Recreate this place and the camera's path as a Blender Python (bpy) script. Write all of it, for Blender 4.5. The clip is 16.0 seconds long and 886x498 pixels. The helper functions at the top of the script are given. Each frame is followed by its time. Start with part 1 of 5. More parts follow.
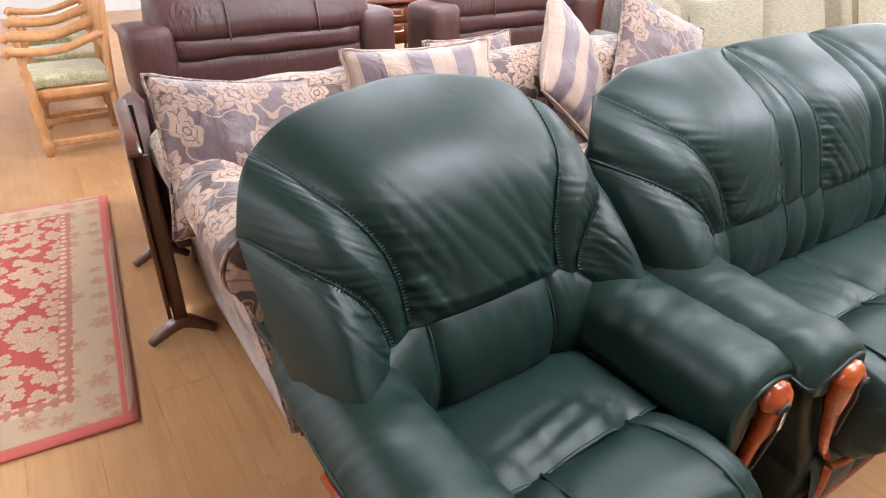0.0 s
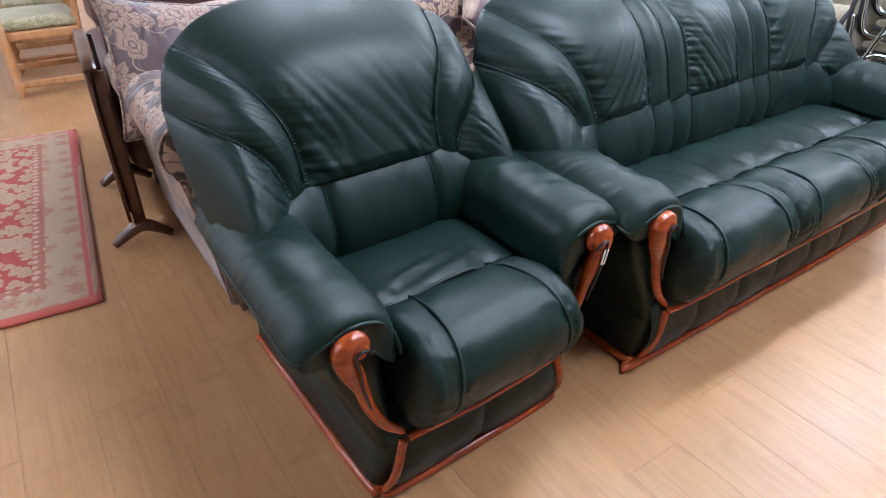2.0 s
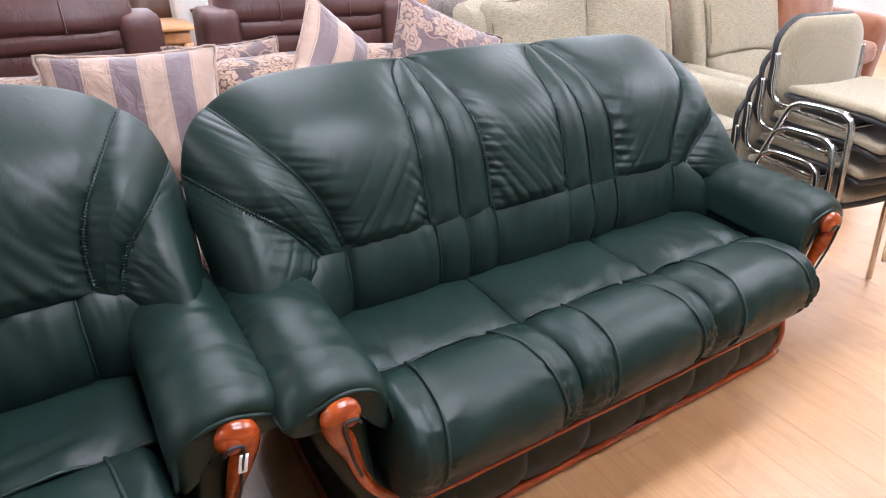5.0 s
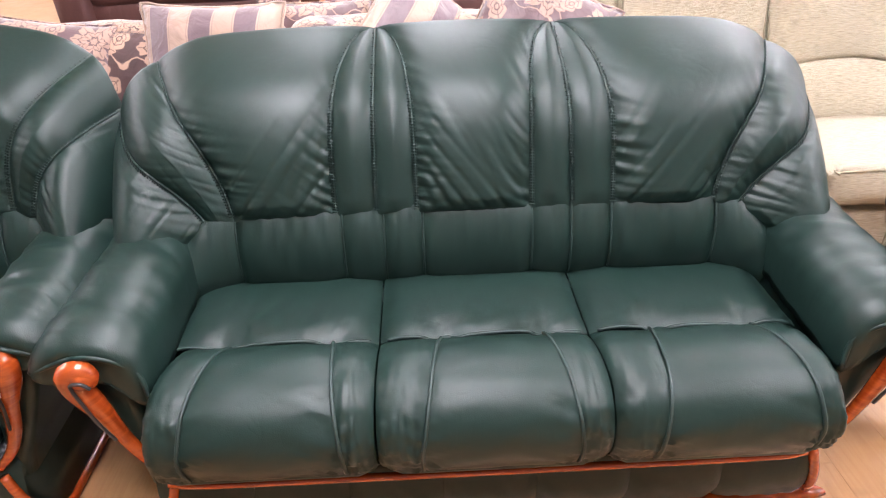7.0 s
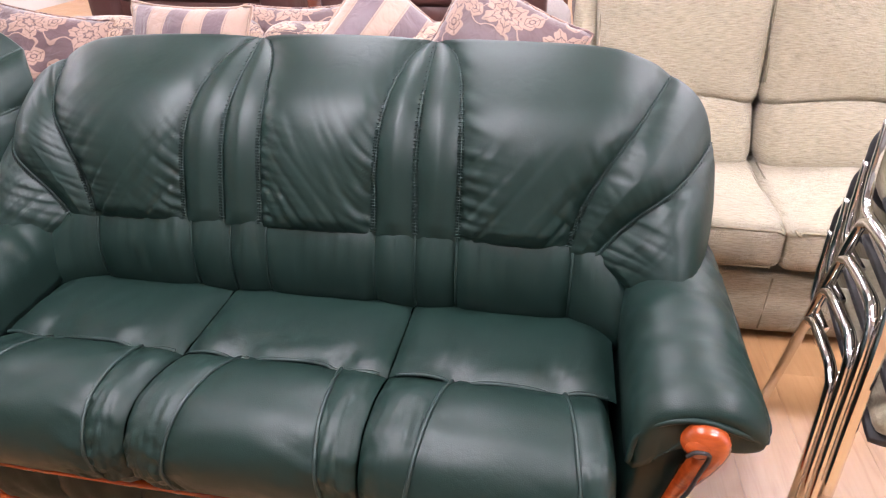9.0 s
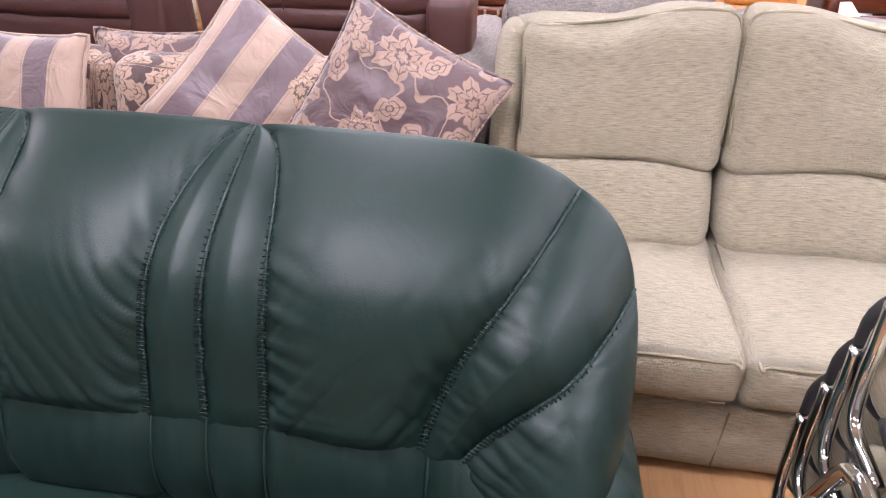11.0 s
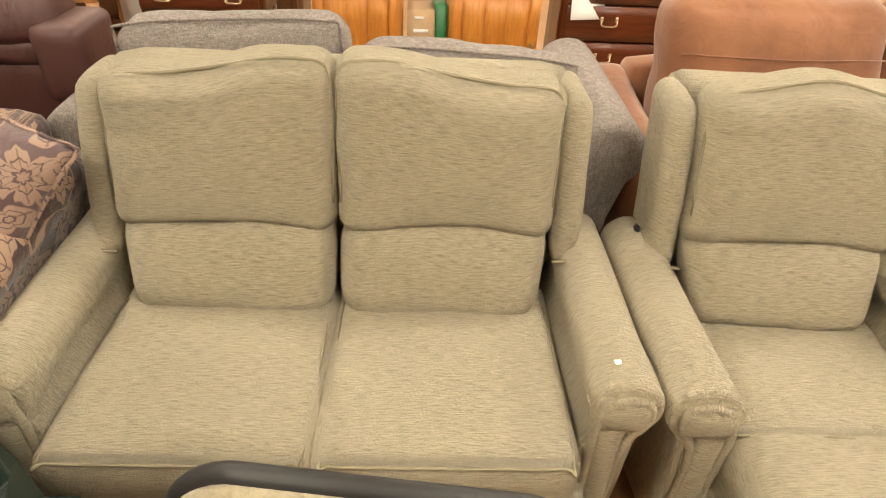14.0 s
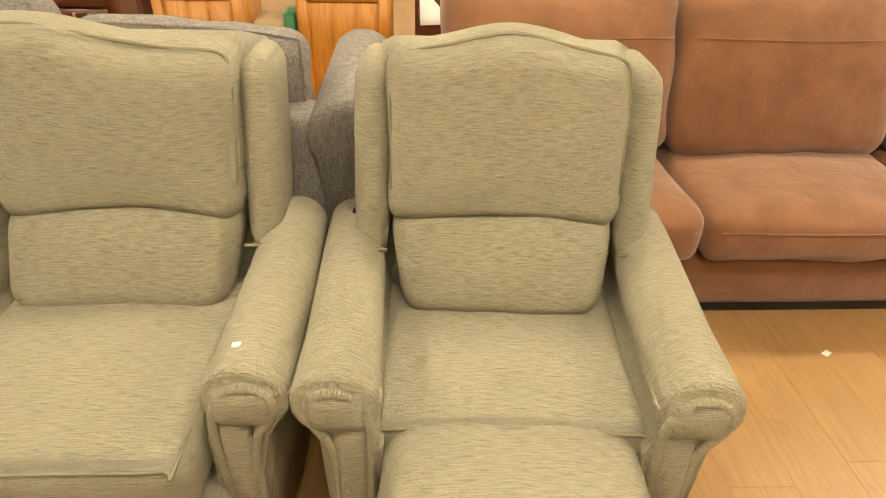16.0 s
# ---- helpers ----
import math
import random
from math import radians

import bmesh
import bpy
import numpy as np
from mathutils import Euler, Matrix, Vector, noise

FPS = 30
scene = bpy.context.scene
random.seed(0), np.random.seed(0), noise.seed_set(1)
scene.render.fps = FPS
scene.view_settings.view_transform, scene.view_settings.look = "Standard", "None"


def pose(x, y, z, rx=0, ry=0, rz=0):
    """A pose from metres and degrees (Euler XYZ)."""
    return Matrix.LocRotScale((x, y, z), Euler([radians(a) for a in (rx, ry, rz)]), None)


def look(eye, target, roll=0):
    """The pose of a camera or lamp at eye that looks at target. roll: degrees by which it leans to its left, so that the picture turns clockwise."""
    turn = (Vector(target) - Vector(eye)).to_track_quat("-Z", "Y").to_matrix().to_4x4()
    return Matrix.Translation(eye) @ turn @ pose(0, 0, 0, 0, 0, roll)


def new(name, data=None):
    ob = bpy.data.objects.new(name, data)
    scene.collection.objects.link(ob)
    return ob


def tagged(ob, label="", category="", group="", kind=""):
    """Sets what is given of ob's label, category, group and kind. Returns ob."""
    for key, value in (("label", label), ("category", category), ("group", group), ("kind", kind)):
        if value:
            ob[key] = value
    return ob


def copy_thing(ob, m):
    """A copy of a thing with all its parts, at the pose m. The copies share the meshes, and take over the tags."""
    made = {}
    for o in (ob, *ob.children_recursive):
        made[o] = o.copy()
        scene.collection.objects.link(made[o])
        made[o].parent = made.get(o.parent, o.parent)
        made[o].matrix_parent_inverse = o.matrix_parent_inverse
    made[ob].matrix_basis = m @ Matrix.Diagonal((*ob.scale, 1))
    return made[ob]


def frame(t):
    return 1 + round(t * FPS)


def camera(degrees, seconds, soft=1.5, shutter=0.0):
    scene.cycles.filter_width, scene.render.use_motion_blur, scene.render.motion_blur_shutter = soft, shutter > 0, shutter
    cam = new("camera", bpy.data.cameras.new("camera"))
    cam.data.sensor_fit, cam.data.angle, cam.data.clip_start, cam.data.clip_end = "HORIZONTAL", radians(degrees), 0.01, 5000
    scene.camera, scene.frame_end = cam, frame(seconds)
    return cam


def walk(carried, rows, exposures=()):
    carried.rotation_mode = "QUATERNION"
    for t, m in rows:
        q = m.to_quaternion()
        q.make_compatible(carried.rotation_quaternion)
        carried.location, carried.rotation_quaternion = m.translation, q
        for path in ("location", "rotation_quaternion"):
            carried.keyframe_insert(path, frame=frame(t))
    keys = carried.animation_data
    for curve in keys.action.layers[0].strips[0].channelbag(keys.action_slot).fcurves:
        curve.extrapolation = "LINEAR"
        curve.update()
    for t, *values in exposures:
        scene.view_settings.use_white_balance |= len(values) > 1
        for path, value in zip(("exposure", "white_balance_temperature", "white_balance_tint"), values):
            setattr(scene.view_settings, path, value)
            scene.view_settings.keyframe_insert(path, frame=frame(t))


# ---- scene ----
cam = camera(71.2, 16.0, 1.2)
PATH = [
    (0, (-1.32, -0.398, 1.451), (-0.358, 1.065, 0.484), 0.4),
    (0.5, (-1.372, -0.507, 1.406), (-0.424, 0.878, 0.319), 0.2),
    (1, (-1.365, -0.664, 1.379), (-0.472, 0.728, 0.255), 1.0),
    (1.5, (-1.358, -0.809, 1.372), (-0.513, 0.589, 0.218), 0.4),
    (2, (-1.325, -0.877, 1.397), (-0.367, 0.522, 0.336), 0.2),
    (2.5, (-1.263, -0.892, 1.42), (-0.199, 0.478, 0.424), 0.3),
    (3, (-1.124, -0.809, 1.42), (-0.001, 0.525, 0.44), -0.8),
    (3.5, (-0.944, -0.719, 1.434), (0.203, 0.604, 0.468), -1.8),
    (4, (-0.752, -0.766, 1.432), (0.304, 0.64, 0.479), -1.8),
    (4.5, (-0.54, -0.892, 1.445), (0.394, 0.565, 0.443), 0.9),
    (5, (-0.326, -0.91, 1.46), (0.601, 0.581, 0.502), 0.8),
    (5.2, (-0.216, -0.905, 1.469), (0.667, 0.614, 0.514), 1.4),
    (7.3, (0.853, -0.994, 1.439), (0.856, 0.687, 0.356), -1.9),
    (7.5, (0.925, -0.977, 1.457), (0.928, 0.677, 0.332), -1.3),
    (8, (1.151, -1.005, 1.436), (0.868, 0.642, 0.339), -1.3),
    (8.5, (1.31, -1.012, 1.448), (0.973, 0.6, 0.313), -0.3),
    (9, (1.45, -0.845, 1.441), (1.125, 0.836, 0.407), -1.3),
    (9.5, (1.522, -0.677, 1.468), (1.255, 1.071, 0.533), -0.7),
    (9.7, (1.548, -0.628, 1.456), (1.237, 1.103, 0.504), -1.8),
    (11.8, (1.809, 0.09, 1.602), (1.56, 1.63, 0.351), 1.2),
    (12, (1.877, 0.149, 1.658), (1.59, 1.645, 0.361), 0.6),
    (12.5, (2.011, 0.202, 1.667), (1.778, 1.725, 0.392), 3.4),
    (13, (2.099, 0.224, 1.671), (2.106, 1.762, 0.392), 3.5),
    (13.5, (2.218, 0.211, 1.7), (2.292, 1.782, 0.464), 0.6),
    (14, (2.43, 0.178, 1.694), (2.52, 1.78, 0.5), 3.0),
    (14.5, (2.649, 0.139, 1.657), (2.845, 1.737, 0.47), 3.1),
    (15, (2.828, 0.16, 1.603), (3.133, 1.763, 0.447), 0.3),
    (15.5, (3.024, 0.253, 1.541), (3.338, 1.904, 0.457), 1.1),
    (16, (3.268, 0.208, 1.486), (3.366, 1.884, 0.398), 1.5),
]
EXPOSURE = [
    (0.0, 0.66, 5750, 10),
    (1.5, 0.31, 5150, 10),
    (3.0, 0.16, 5280, 11),
    (5.0, 0.31, 5650, 15),
    (7.5, 1.02, 6080, 22),
    (9.7, 0.44, 5920, 23),
    (12.5, 0.1, 5750, 20),
    (14.0, -0.2, 8100, 7),
    (16.0, -0.3, 9100, 0),
]
walk(cam, [(t, look(eye, target, roll)) for t, eye, target, roll in PATH], EXPOSURE)

# ---- world and light ----
world = bpy.data.worlds.new("world")
scene.world = world
world.use_nodes = True
sky = world.node_tree.nodes.new("ShaderNodeTexSky")
sky.sky_type, sky.sun_disc = "NISHITA", False
sky.sun_elevation, sky.sun_rotation = radians(38), radians(150)
world.node_tree.links.new(sky.outputs[0], world.node_tree.nodes["Background"].inputs[0])
world.node_tree.nodes["Background"].inputs[1].default_value = 0.1

ROOM = (-5.5, 8.5, -4.5, 11.0, 3.1)  # x0, x1, y0, y1, height


def area_lamp(name, m, sx, sy, power, colour):
    lamp = bpy.data.lights.new(name, "AREA")
    lamp.shape, lamp.size, lamp.size_y, lamp.energy, lamp.color = "RECTANGLE", sx, sy, power, colour
    ob = new(name, lamp)
    ob.matrix_world = m
    return ob


# added daylight fill lamps, without windows: behind the walker and at the far side
area_lamp("rear_fill", look((1.0, ROOM[2] + 0.12, 1.7), (1.0, 3.0, 1.0)), 6.0, 2.0, 6, (0.93, 0.97, 1.0))
area_lamp("side_fill", look((ROOM[1] - 0.12, 2.0, 1.7), (0.0, 2.0, 1.0)), 5.0, 2.0, 90, (0.95, 0.97, 1.0))
LAMP_POWER = 42
LAMP_COLOUR = (1.0, 0.97, 0.94)


# ---- materials ----
def put(t, sock, val):
    if isinstance(val, bpy.types.NodeSocket):
        t.links.new(val, sock)
    elif isinstance(val, (tuple, list)) and len(val) == 3 and sock.type == "RGBA":
        sock.default_value = (*val, 1)
    else:
        sock.default_value = val


def material(name, rough=0.5, metal=0.0, spec=0.5):
    m = bpy.data.materials.new(name)
    m.use_nodes = True
    b = m.node_tree.nodes["Principled BSDF"]
    b.inputs["Roughness"].default_value = rough
    b.inputs["Metallic"].default_value = metal
    b.inputs["Specular IOR Level"].default_value = spec
    return m, m.node_tree, b


def mth(t, op, a, b=0.0, c=0.0, clamp=False):
    n = t.nodes.new("ShaderNodeMath")
    n.operation, n.use_clamp = op, clamp
    put(t, n.inputs[0], a), put(t, n.inputs[1], b), put(t, n.inputs[2], c)
    return n.outputs[0]


def mixc(t, f, a, b, blend="MIX"):
    n = t.nodes.new("ShaderNodeMix")
    n.data_type, n.blend_type = "RGBA", blend
    put(t, n.inputs[0], f), put(t, n.inputs[6], a), put(t, n.inputs[7], b)
    return n.outputs[2]


def coords(t, kind="Object", scale=(1, 1, 1), rot=(0, 0, 0), loc=(0, 0, 0)):
    c = t.nodes.new("ShaderNodeTexCoord")
    m = t.nodes.new("ShaderNodeMapping")
    m.inputs["Scale"].default_value, m.inputs["Rotation"].default_value, m.inputs["Location"].default_value = scale, rot, loc
    t.links.new(c.outputs[kind], m.inputs[0])
    return m.outputs[0]


def noise_tex(t, vec, scale, detail=4.0, rough=0.55, distort=0.0):
    n = t.nodes.new("ShaderNodeTexNoise")
    put(t, n.inputs["Vector"], vec)
    n.inputs["Scale"].default_value, n.inputs["Detail"].default_value = scale, detail
    n.inputs["Roughness"].default_value, n.inputs["Distortion"].default_value = rough, distort
    return n


def cells(t, vec, scale, feature="F1", dims="3D", rand=1.0):
    n = t.nodes.new("ShaderNodeTexVoronoi")
    n.voronoi_dimensions, n.feature = dims, feature
    put(t, n.inputs["Vector"], vec)
    n.inputs["Scale"].default_value, n.inputs["Randomness"].default_value = scale, rand
    return n


def ramp(t, f, stops):
    n = t.nodes.new("ShaderNodeValToRGB")
    put(t, n.inputs[0], f)
    e = n.color_ramp.elements
    while len(e) < len(stops):
        e.new(0.5)
    for el, (p, c) in zip(e, stops):
        el.position, el.color = p, (*c, 1) if len(c) == 3 else c
    return n.outputs[0]


def grey(v):
    return (v, v, v)


def bump(t, b, height, strength, dist=0.01, below=None):
    n = t.nodes.new("ShaderNodeBump")
    n.inputs["Strength"].default_value, n.inputs["Distance"].default_value = strength, dist
    put(t, n.inputs["Height"], height)
    if below is not None:
        t.links.new(below, n.inputs["Normal"])
    t.links.new(n.outputs[0], b.inputs["Normal"])
    return n.outputs[0]


def leather(name, base, light, rough, crease=0.5, spec=0.5):
    m, t, b = material(name, rough, 0, spec)
    v = coords(t)
    big = noise_tex(t, v, 3.5, 5, 0.6)
    fine = noise_tex(t, v, 60, 3, 0.6)
    c = mixc(t, mth(t, "MULTIPLY", big.outputs[0], 0.9), base, light)
    c = mixc(t, mth(t, "MULTIPLY", fine.outputs[0], 0.25), c, tuple(0.6 * x for x in base))
    put(t, b.inputs["Base Color"], c)
    put(t, b.inputs["Roughness"], mth(t, "MULTIPLY_ADD", big.outputs[0], 0.22, rough - 0.1))
    grain = cells(t, v, 420)
    n1 = bump(t, b, grain.outputs["Distance"], 0.10, 0.002)
    wr = noise_tex(t, coords(t, "Object", (1, 1, 0.4), (0.5, 0.3, 0.6)), 22, 2, 0.5, 0.3)
    fold = mth(t, "MINIMUM", mth(t, "MULTIPLY", mth(t, "ABSOLUTE", mth(t, "SUBTRACT", wr.outputs[0], 0.5)), 7.0), 1.0)
    patch = noise_tex(t, v, 4.0, 2, 0.5)
    worn = mth(t, "MULTIPLY_ADD", patch.outputs[0], 3.0, -1.15, clamp=True)
    bump(t, b, mth(t, "MULTIPLY", fold, worn), crease, 0.005, n1)
    return m


def chenille(name, base, light, dark, sx=30.0, sz=240.0, strength=1.0):
    m, t, b = material(name, 0.92, 0, 0.15)
    v = coords(t, "UV", (sx, sz, 1))
    streak = noise_tex(t, v, 1.0, 5, 0.65, 0.3)
    v2 = coords(t)
    blot = noise_tex(t, v2, 7, 4, 0.6)
    crack = noise_tex(t, v2, 30, 4, 0.65, 1.6)
    cut = mth(t, "MINIMUM", mth(t, "MULTIPLY", mth(t, "ABSOLUTE", mth(t, "SUBTRACT", crack.outputs[0], 0.5)), 14.0), 1.0)
    c = ramp(t, streak.outputs[0], [(0.32, dark), (0.48, base), (0.68, light)])
    c = mixc(t, mth(t, "MULTIPLY", blot.outputs[0], 0.35), c, tuple(0.72 * x for x in base))
    put(t, b.inputs["Base Color"], c)
    b.inputs["Sheen Weight"].default_value = 0.25
    b.inputs["Sheen Roughness"].default_value = 0.5
    h = mth(t, "MULTIPLY_ADD", cut, 0.32, streak.outputs[0])
    bump(t, b, h, strength, 0.010)
    return m


def suede(name, base, light, dark, rough=0.85, sheen=0.35):
    m, t, b = material(name, rough, 0, 0.2)
    v = coords(t)
    big = noise_tex(t, v, 5, 5, 0.6, 0.4)
    fine = noise_tex(t, v, 180, 2, 0.5)
    c = ramp(t, big.outputs[0], [(0.32, dark), (0.5, base), (0.7, light)])
    c = mixc(t, mth(t, "MULTIPLY", fine.outputs[0], 0.2), c, dark)
    put(t, b.inputs["Base Color"], c)
    b.inputs["Sheen Weight"].default_value = sheen
    soft = noise_tex(t, v, 9, 3, 0.5, 0.8)
    n1 = bump(t, b, fine.outputs[0], 0.15, 0.002)
    bump(t, b, soft.outputs[0], 0.25, 0.02, n1)
    return m


def tweed(name, base, light, dark):
    m, t, b = material(name, 0.95, 0, 0.1)
    v = coords(t, "Object", (260, 260, 40))
    w = coords(t, "Object", (50, 50, 280))
    a, c2 = noise_tex(t, v, 1.0, 3, 0.6), noise_tex(t, w, 1.0, 3, 0.6)
    f = mth(t, "MULTIPLY_ADD", a.outputs[0], 0.55, mth(t, "MULTIPLY", c2.outputs[0], 0.45))
    put(t, b.inputs["Base Color"], ramp(t, f, [(0.36, dark), (0.5, base), (0.62, light)]))
    bump(t, b, f, 0.4, 0.004)
    return m


def wood(name, light, dark, scale=(2.0, 30.0, 30.0), rough=0.4, coat=0.0, rot=(0, 0, 0)):
    m, t, b = material(name, rough, 0, 0.5)
    v = coords(t, "Object", scale, rot)
    g = noise_tex(t, v, 1.0, 6, 0.62, 1.4)
    big = noise_tex(t, coords(t), 3.0, 3, 0.5)
    f = mth(t, "MULTIPLY_ADD", big.outputs[0], 0.35, mth(t, "MULTIPLY", g.outputs[0], 0.7))
    put(t, b.inputs["Base Color"], ramp(t, f, [(0.35, dark), (0.62, light)]))
    b.inputs["Coat Weight"].default_value, b.inputs["Coat Roughness"].default_value = coat, 0.08
    put(t, b.inputs["Roughness"], mth(t, "MULTIPLY_ADD", g.outputs[0], 0.15, rough - 0.07))
    bump(t, b, g.outputs[0], 0.08, 0.003)
    return m


def plain(name, colour, rough=0.5, metal=0.0, var=0.12, scale=20.0):
    m, t, b = material(name, rough, metal)
    n = noise_tex(t, coords(t), scale, 4)
    put(t, b.inputs["Base Color"], mixc(t, mth(t, "MULTIPLY", n.outputs[0], var * 2), colour, tuple(0.7 * x for x in colour)))
    bump(t, b, n.outputs[0], 0.05, 0.003)
    return m


def xy(t, vec):
    s = t.nodes.new("ShaderNodeSeparateXYZ")
    put(t, s.inputs[0], vec)
    return s.outputs


def less(t, a, b, soft):
    """1 where a < b, over a soft edge."""
    return mth(t, "MULTIPLY_ADD", mth(t, "SUBTRACT", b, a), 1.0 / soft, 0.5, clamp=True)


def blossom(t, vec, scale, petals, radius, rand):
    """Flower heads, one in each cell: the mask of petals and a darker drawing in them."""
    v = cells(t, vec, scale, "F1", "2D", rand)
    sub = t.nodes.new("ShaderNodeVectorMath")
    sub.operation = "SUBTRACT"
    put(t, sub.inputs[0], vec), put(t, sub.inputs[1], v.outputs["Position"])
    o = xy(t, sub.outputs[0])
    col = xy(t, v.outputs["Color"])
    r = mth(t, "SQRT", mth(t, "ADD", mth(t, "MULTIPLY", o[0], o[0]), mth(t, "MULTIPLY", o[1], o[1])))
    th = mth(t, "ARCTAN2", o[1], o[0])
    th = mth(t, "MULTIPLY_ADD", col[0], 6.28, th)
    wig = mth(t, "ABSOLUTE", mth(t, "COSINE", mth(t, "MULTIPLY", th, petals / 2)))
    small = mth(t, "MULTIPLY", mth(t, "COSINE", mth(t, "MULTIPLY", th, petals * 3.0)), 0.05)
    edge = mth(t, "MULTIPLY", mth(t, "ADD", mth(t, "MULTIPLY_ADD", wig, 0.42, 0.55), small), mth(t, "MULTIPLY", mth(t, "MULTIPLY_ADD", col[1], 0.5, 0.7), radius))
    mask = less(t, r, edge, 0.004)
    frac = mth(t, "DIVIDE", r, edge)
    line1 = less(t, mth(t, "ABSOLUTE", mth(t, "SUBTRACT", frac, 0.62)), 0.035, 0.03)
    veins = less(t, mth(t, "ABSOLUTE", mth(t, "SINE", mth(t, "MULTIPLY", th, petals))), 0.16, 0.12)
    veins = mth(t, "MULTIPLY", veins, less(t, frac, 0.9, 0.1))
    heart = less(t, mth(t, "ABSOLUTE", mth(t, "SUBTRACT", frac, 0.25)), 0.06, 0.03)
    ink = mth(t, "MAXIMUM", mth(t, "MAXIMUM", line1, heart), mth(t, "MULTIPLY", veins, 0.7))
    return mask, mth(t, "MULTIPLY", ink, mask)


def floral(name, ground, ground2, flower, scale=1.0):
    m, t, b = material(name, 0.5, 0, 0.4)
    v = coords(t, "UV", (scale, scale, scale))
    wob = noise_tex(t, v, 9.0, 3)
    add = t.nodes.new("ShaderNodeVectorMath")
    add.operation = "MULTIPLY_ADD"
    put(t, add.inputs[0], wob.outputs["Color"])
    add.inputs[1].default_value = (0.05, 0.05, 0)
    put(t, add.inputs[2], v)
    w = add.outputs[0]
    m1, i1 = blossom(t, w, 5.2, 6.0, 0.088, 0.55)
    shift = coords(t, "UV", (scale, scale, scale), (0, 0, 0.7), (0.37, 0.11, 0))
    m2, i2 = blossom(t, shift, 6.6, 2.0, 0.055, 0.9)
    vine = noise_tex(t, w, 5.5, 1, 0.4)
    stem = less(t, mth(t, "ABSOLUTE", mth(t, "SUBTRACT", vine.outputs[0], 0.5)), 0.007, 0.005)
    mask = mth(t, "MAXIMUM", mth(t, "MAXIMUM", m1, m2), stem)
    ink = mth(t, "MAXIMUM", i1, mth(t, "MULTIPLY", i2, mth(t, "SUBTRACT", 1.0, m1)))
    big = noise_tex(t, v, 2.5, 3)
    g = mixc(t, big.outputs[0], ground, ground2)
    f = mixc(t, mth(t, "MULTIPLY", ink, 0.85), flower, ground2)
    put(t, b.inputs["Base Color"], mixc(t, mask, g, f))
    put(t, b.inputs["Roughness"], mth(t, "MULTIPLY_ADD", mask, 0.3, 0.42))
    b.inputs["Sheen Weight"].default_value = 0.3
    thread = noise_tex(t, coords(t, "UV", (700, 60, 1)), 1.0, 2)
    crease = noise_tex(t, coords(t, "Object"), 10, 3, 0.5, 1.0)
    n1 = bump(t, b, mth(t, "MULTIPLY_ADD", mask, 1.0, mth(t, "MULTIPLY", thread.outputs[0], 0.4)), 0.35, 0.003)
    bump(t, b, crease.outputs[0], 0.6, 0.025, n1)
    return m


def striped(name, tan, purple):
    m, t, b = material(name, 0.45, 0, 0.4)
    v = coords(t, "UV")
    s = xy(t, v)[0]
    ph = mth(t, "FRACT", mth(t, "DIVIDE", s, 0.185))
    f = less(t, mth(t, "ABSOLUTE", mth(t, "SUBTRACT", ph, 0.5)), 0.24, 0.012)
    line = less(t, mth(t, "ABSOLUTE", mth(t, "SUBTRACT", mth(t, "ABSOLUTE", mth(t, "SUBTRACT", ph, 0.5)), 0.28)), 0.012, 0.01)
    n = noise_tex(t, coords(t, "UV", (600, 80, 1)), 1.0, 3)
    tn = mixc(t, mth(t, "MULTIPLY", n.outputs[0], 0.6), tan, tuple(0.75 * x for x in tan))
    c = mixc(t, f, tn, purple)
    c = mixc(t, mth(t, "MULTIPLY", line, 0.5), c, tuple(0.55 * x for x in tan))
    put(t, b.inputs["Base Color"], c)
    put(t, b.inputs["Roughness"], mth(t, "MULTIPLY_ADD", f, -0.2, 0.62))
    b.inputs["Sheen Weight"].default_value = 0.3
    cr = noise_tex(t, coords(t), 9, 3, 0.5, 1.2)
    n1 = bump(t, b, n.outputs[0], 0.2, 0.002)
    bump(t, b, cr.outputs[0], 0.6, 0.025, n1)
    return m


GREEN = leather("green_leather", (0.0063, 0.0168, 0.0133), (0.0088, 0.0226, 0.0180), 0.42, 0.07, 0.28)
CHERRY = wood("cherry_wood", (0.34, 0.062, 0.009), (0.18, 0.024, 0.004), (8, 8, 40), 0.2, 0.25)
SEAM = plain("seam_thread", (0.006, 0.020, 0.016), 0.6)
BEIGE = chenille("beige_chenille", (0.465, 0.40, 0.27), (0.63, 0.555, 0.39), (0.27, 0.223, 0.142), 26, 330)
PIPING = plain("piping_cord", (0.25, 0.215, 0.14), 0.9)
BROWN = leather("brown_leather", (0.060, 0.021, 0.017), (0.095, 0.036, 0.030), 0.48, 0.3)
SUEDE = suede("tan_suede", (0.235, 0.098, 0.050), (0.29, 0.125, 0.065), (0.19, 0.076, 0.037))
ROSE = suede("rose_suede", (0.22, 0.10, 0.08), (0.28, 0.13, 0.10), (0.16, 0.07, 0.055))
GREY = tweed("grey_tweed", (0.225, 0.197, 0.18), (0.31, 0.275, 0.255), (0.14, 0.12, 0.11))
FLORAL = floral("floral_brocade", (0.080, 0.044, 0.042), (0.044, 0.023, 0.022), (0.37, 0.245, 0.175), 0.92)
FLORAL_LIGHT = floral("floral_cushion", (0.112, 0.064, 0.066), (0.066, 0.038, 0.039), (0.30, 0.195, 0.148), 0.95)
STRIPES = striped("striped_satin", (0.38, 0.262, 0.20), (0.13, 0.088, 0.096))
PINE = wood("pine_wood", (0.56, 0.225, 0.042), (0.38, 0.125, 0.02), (30, 30, 3), 0.4, 0.15)
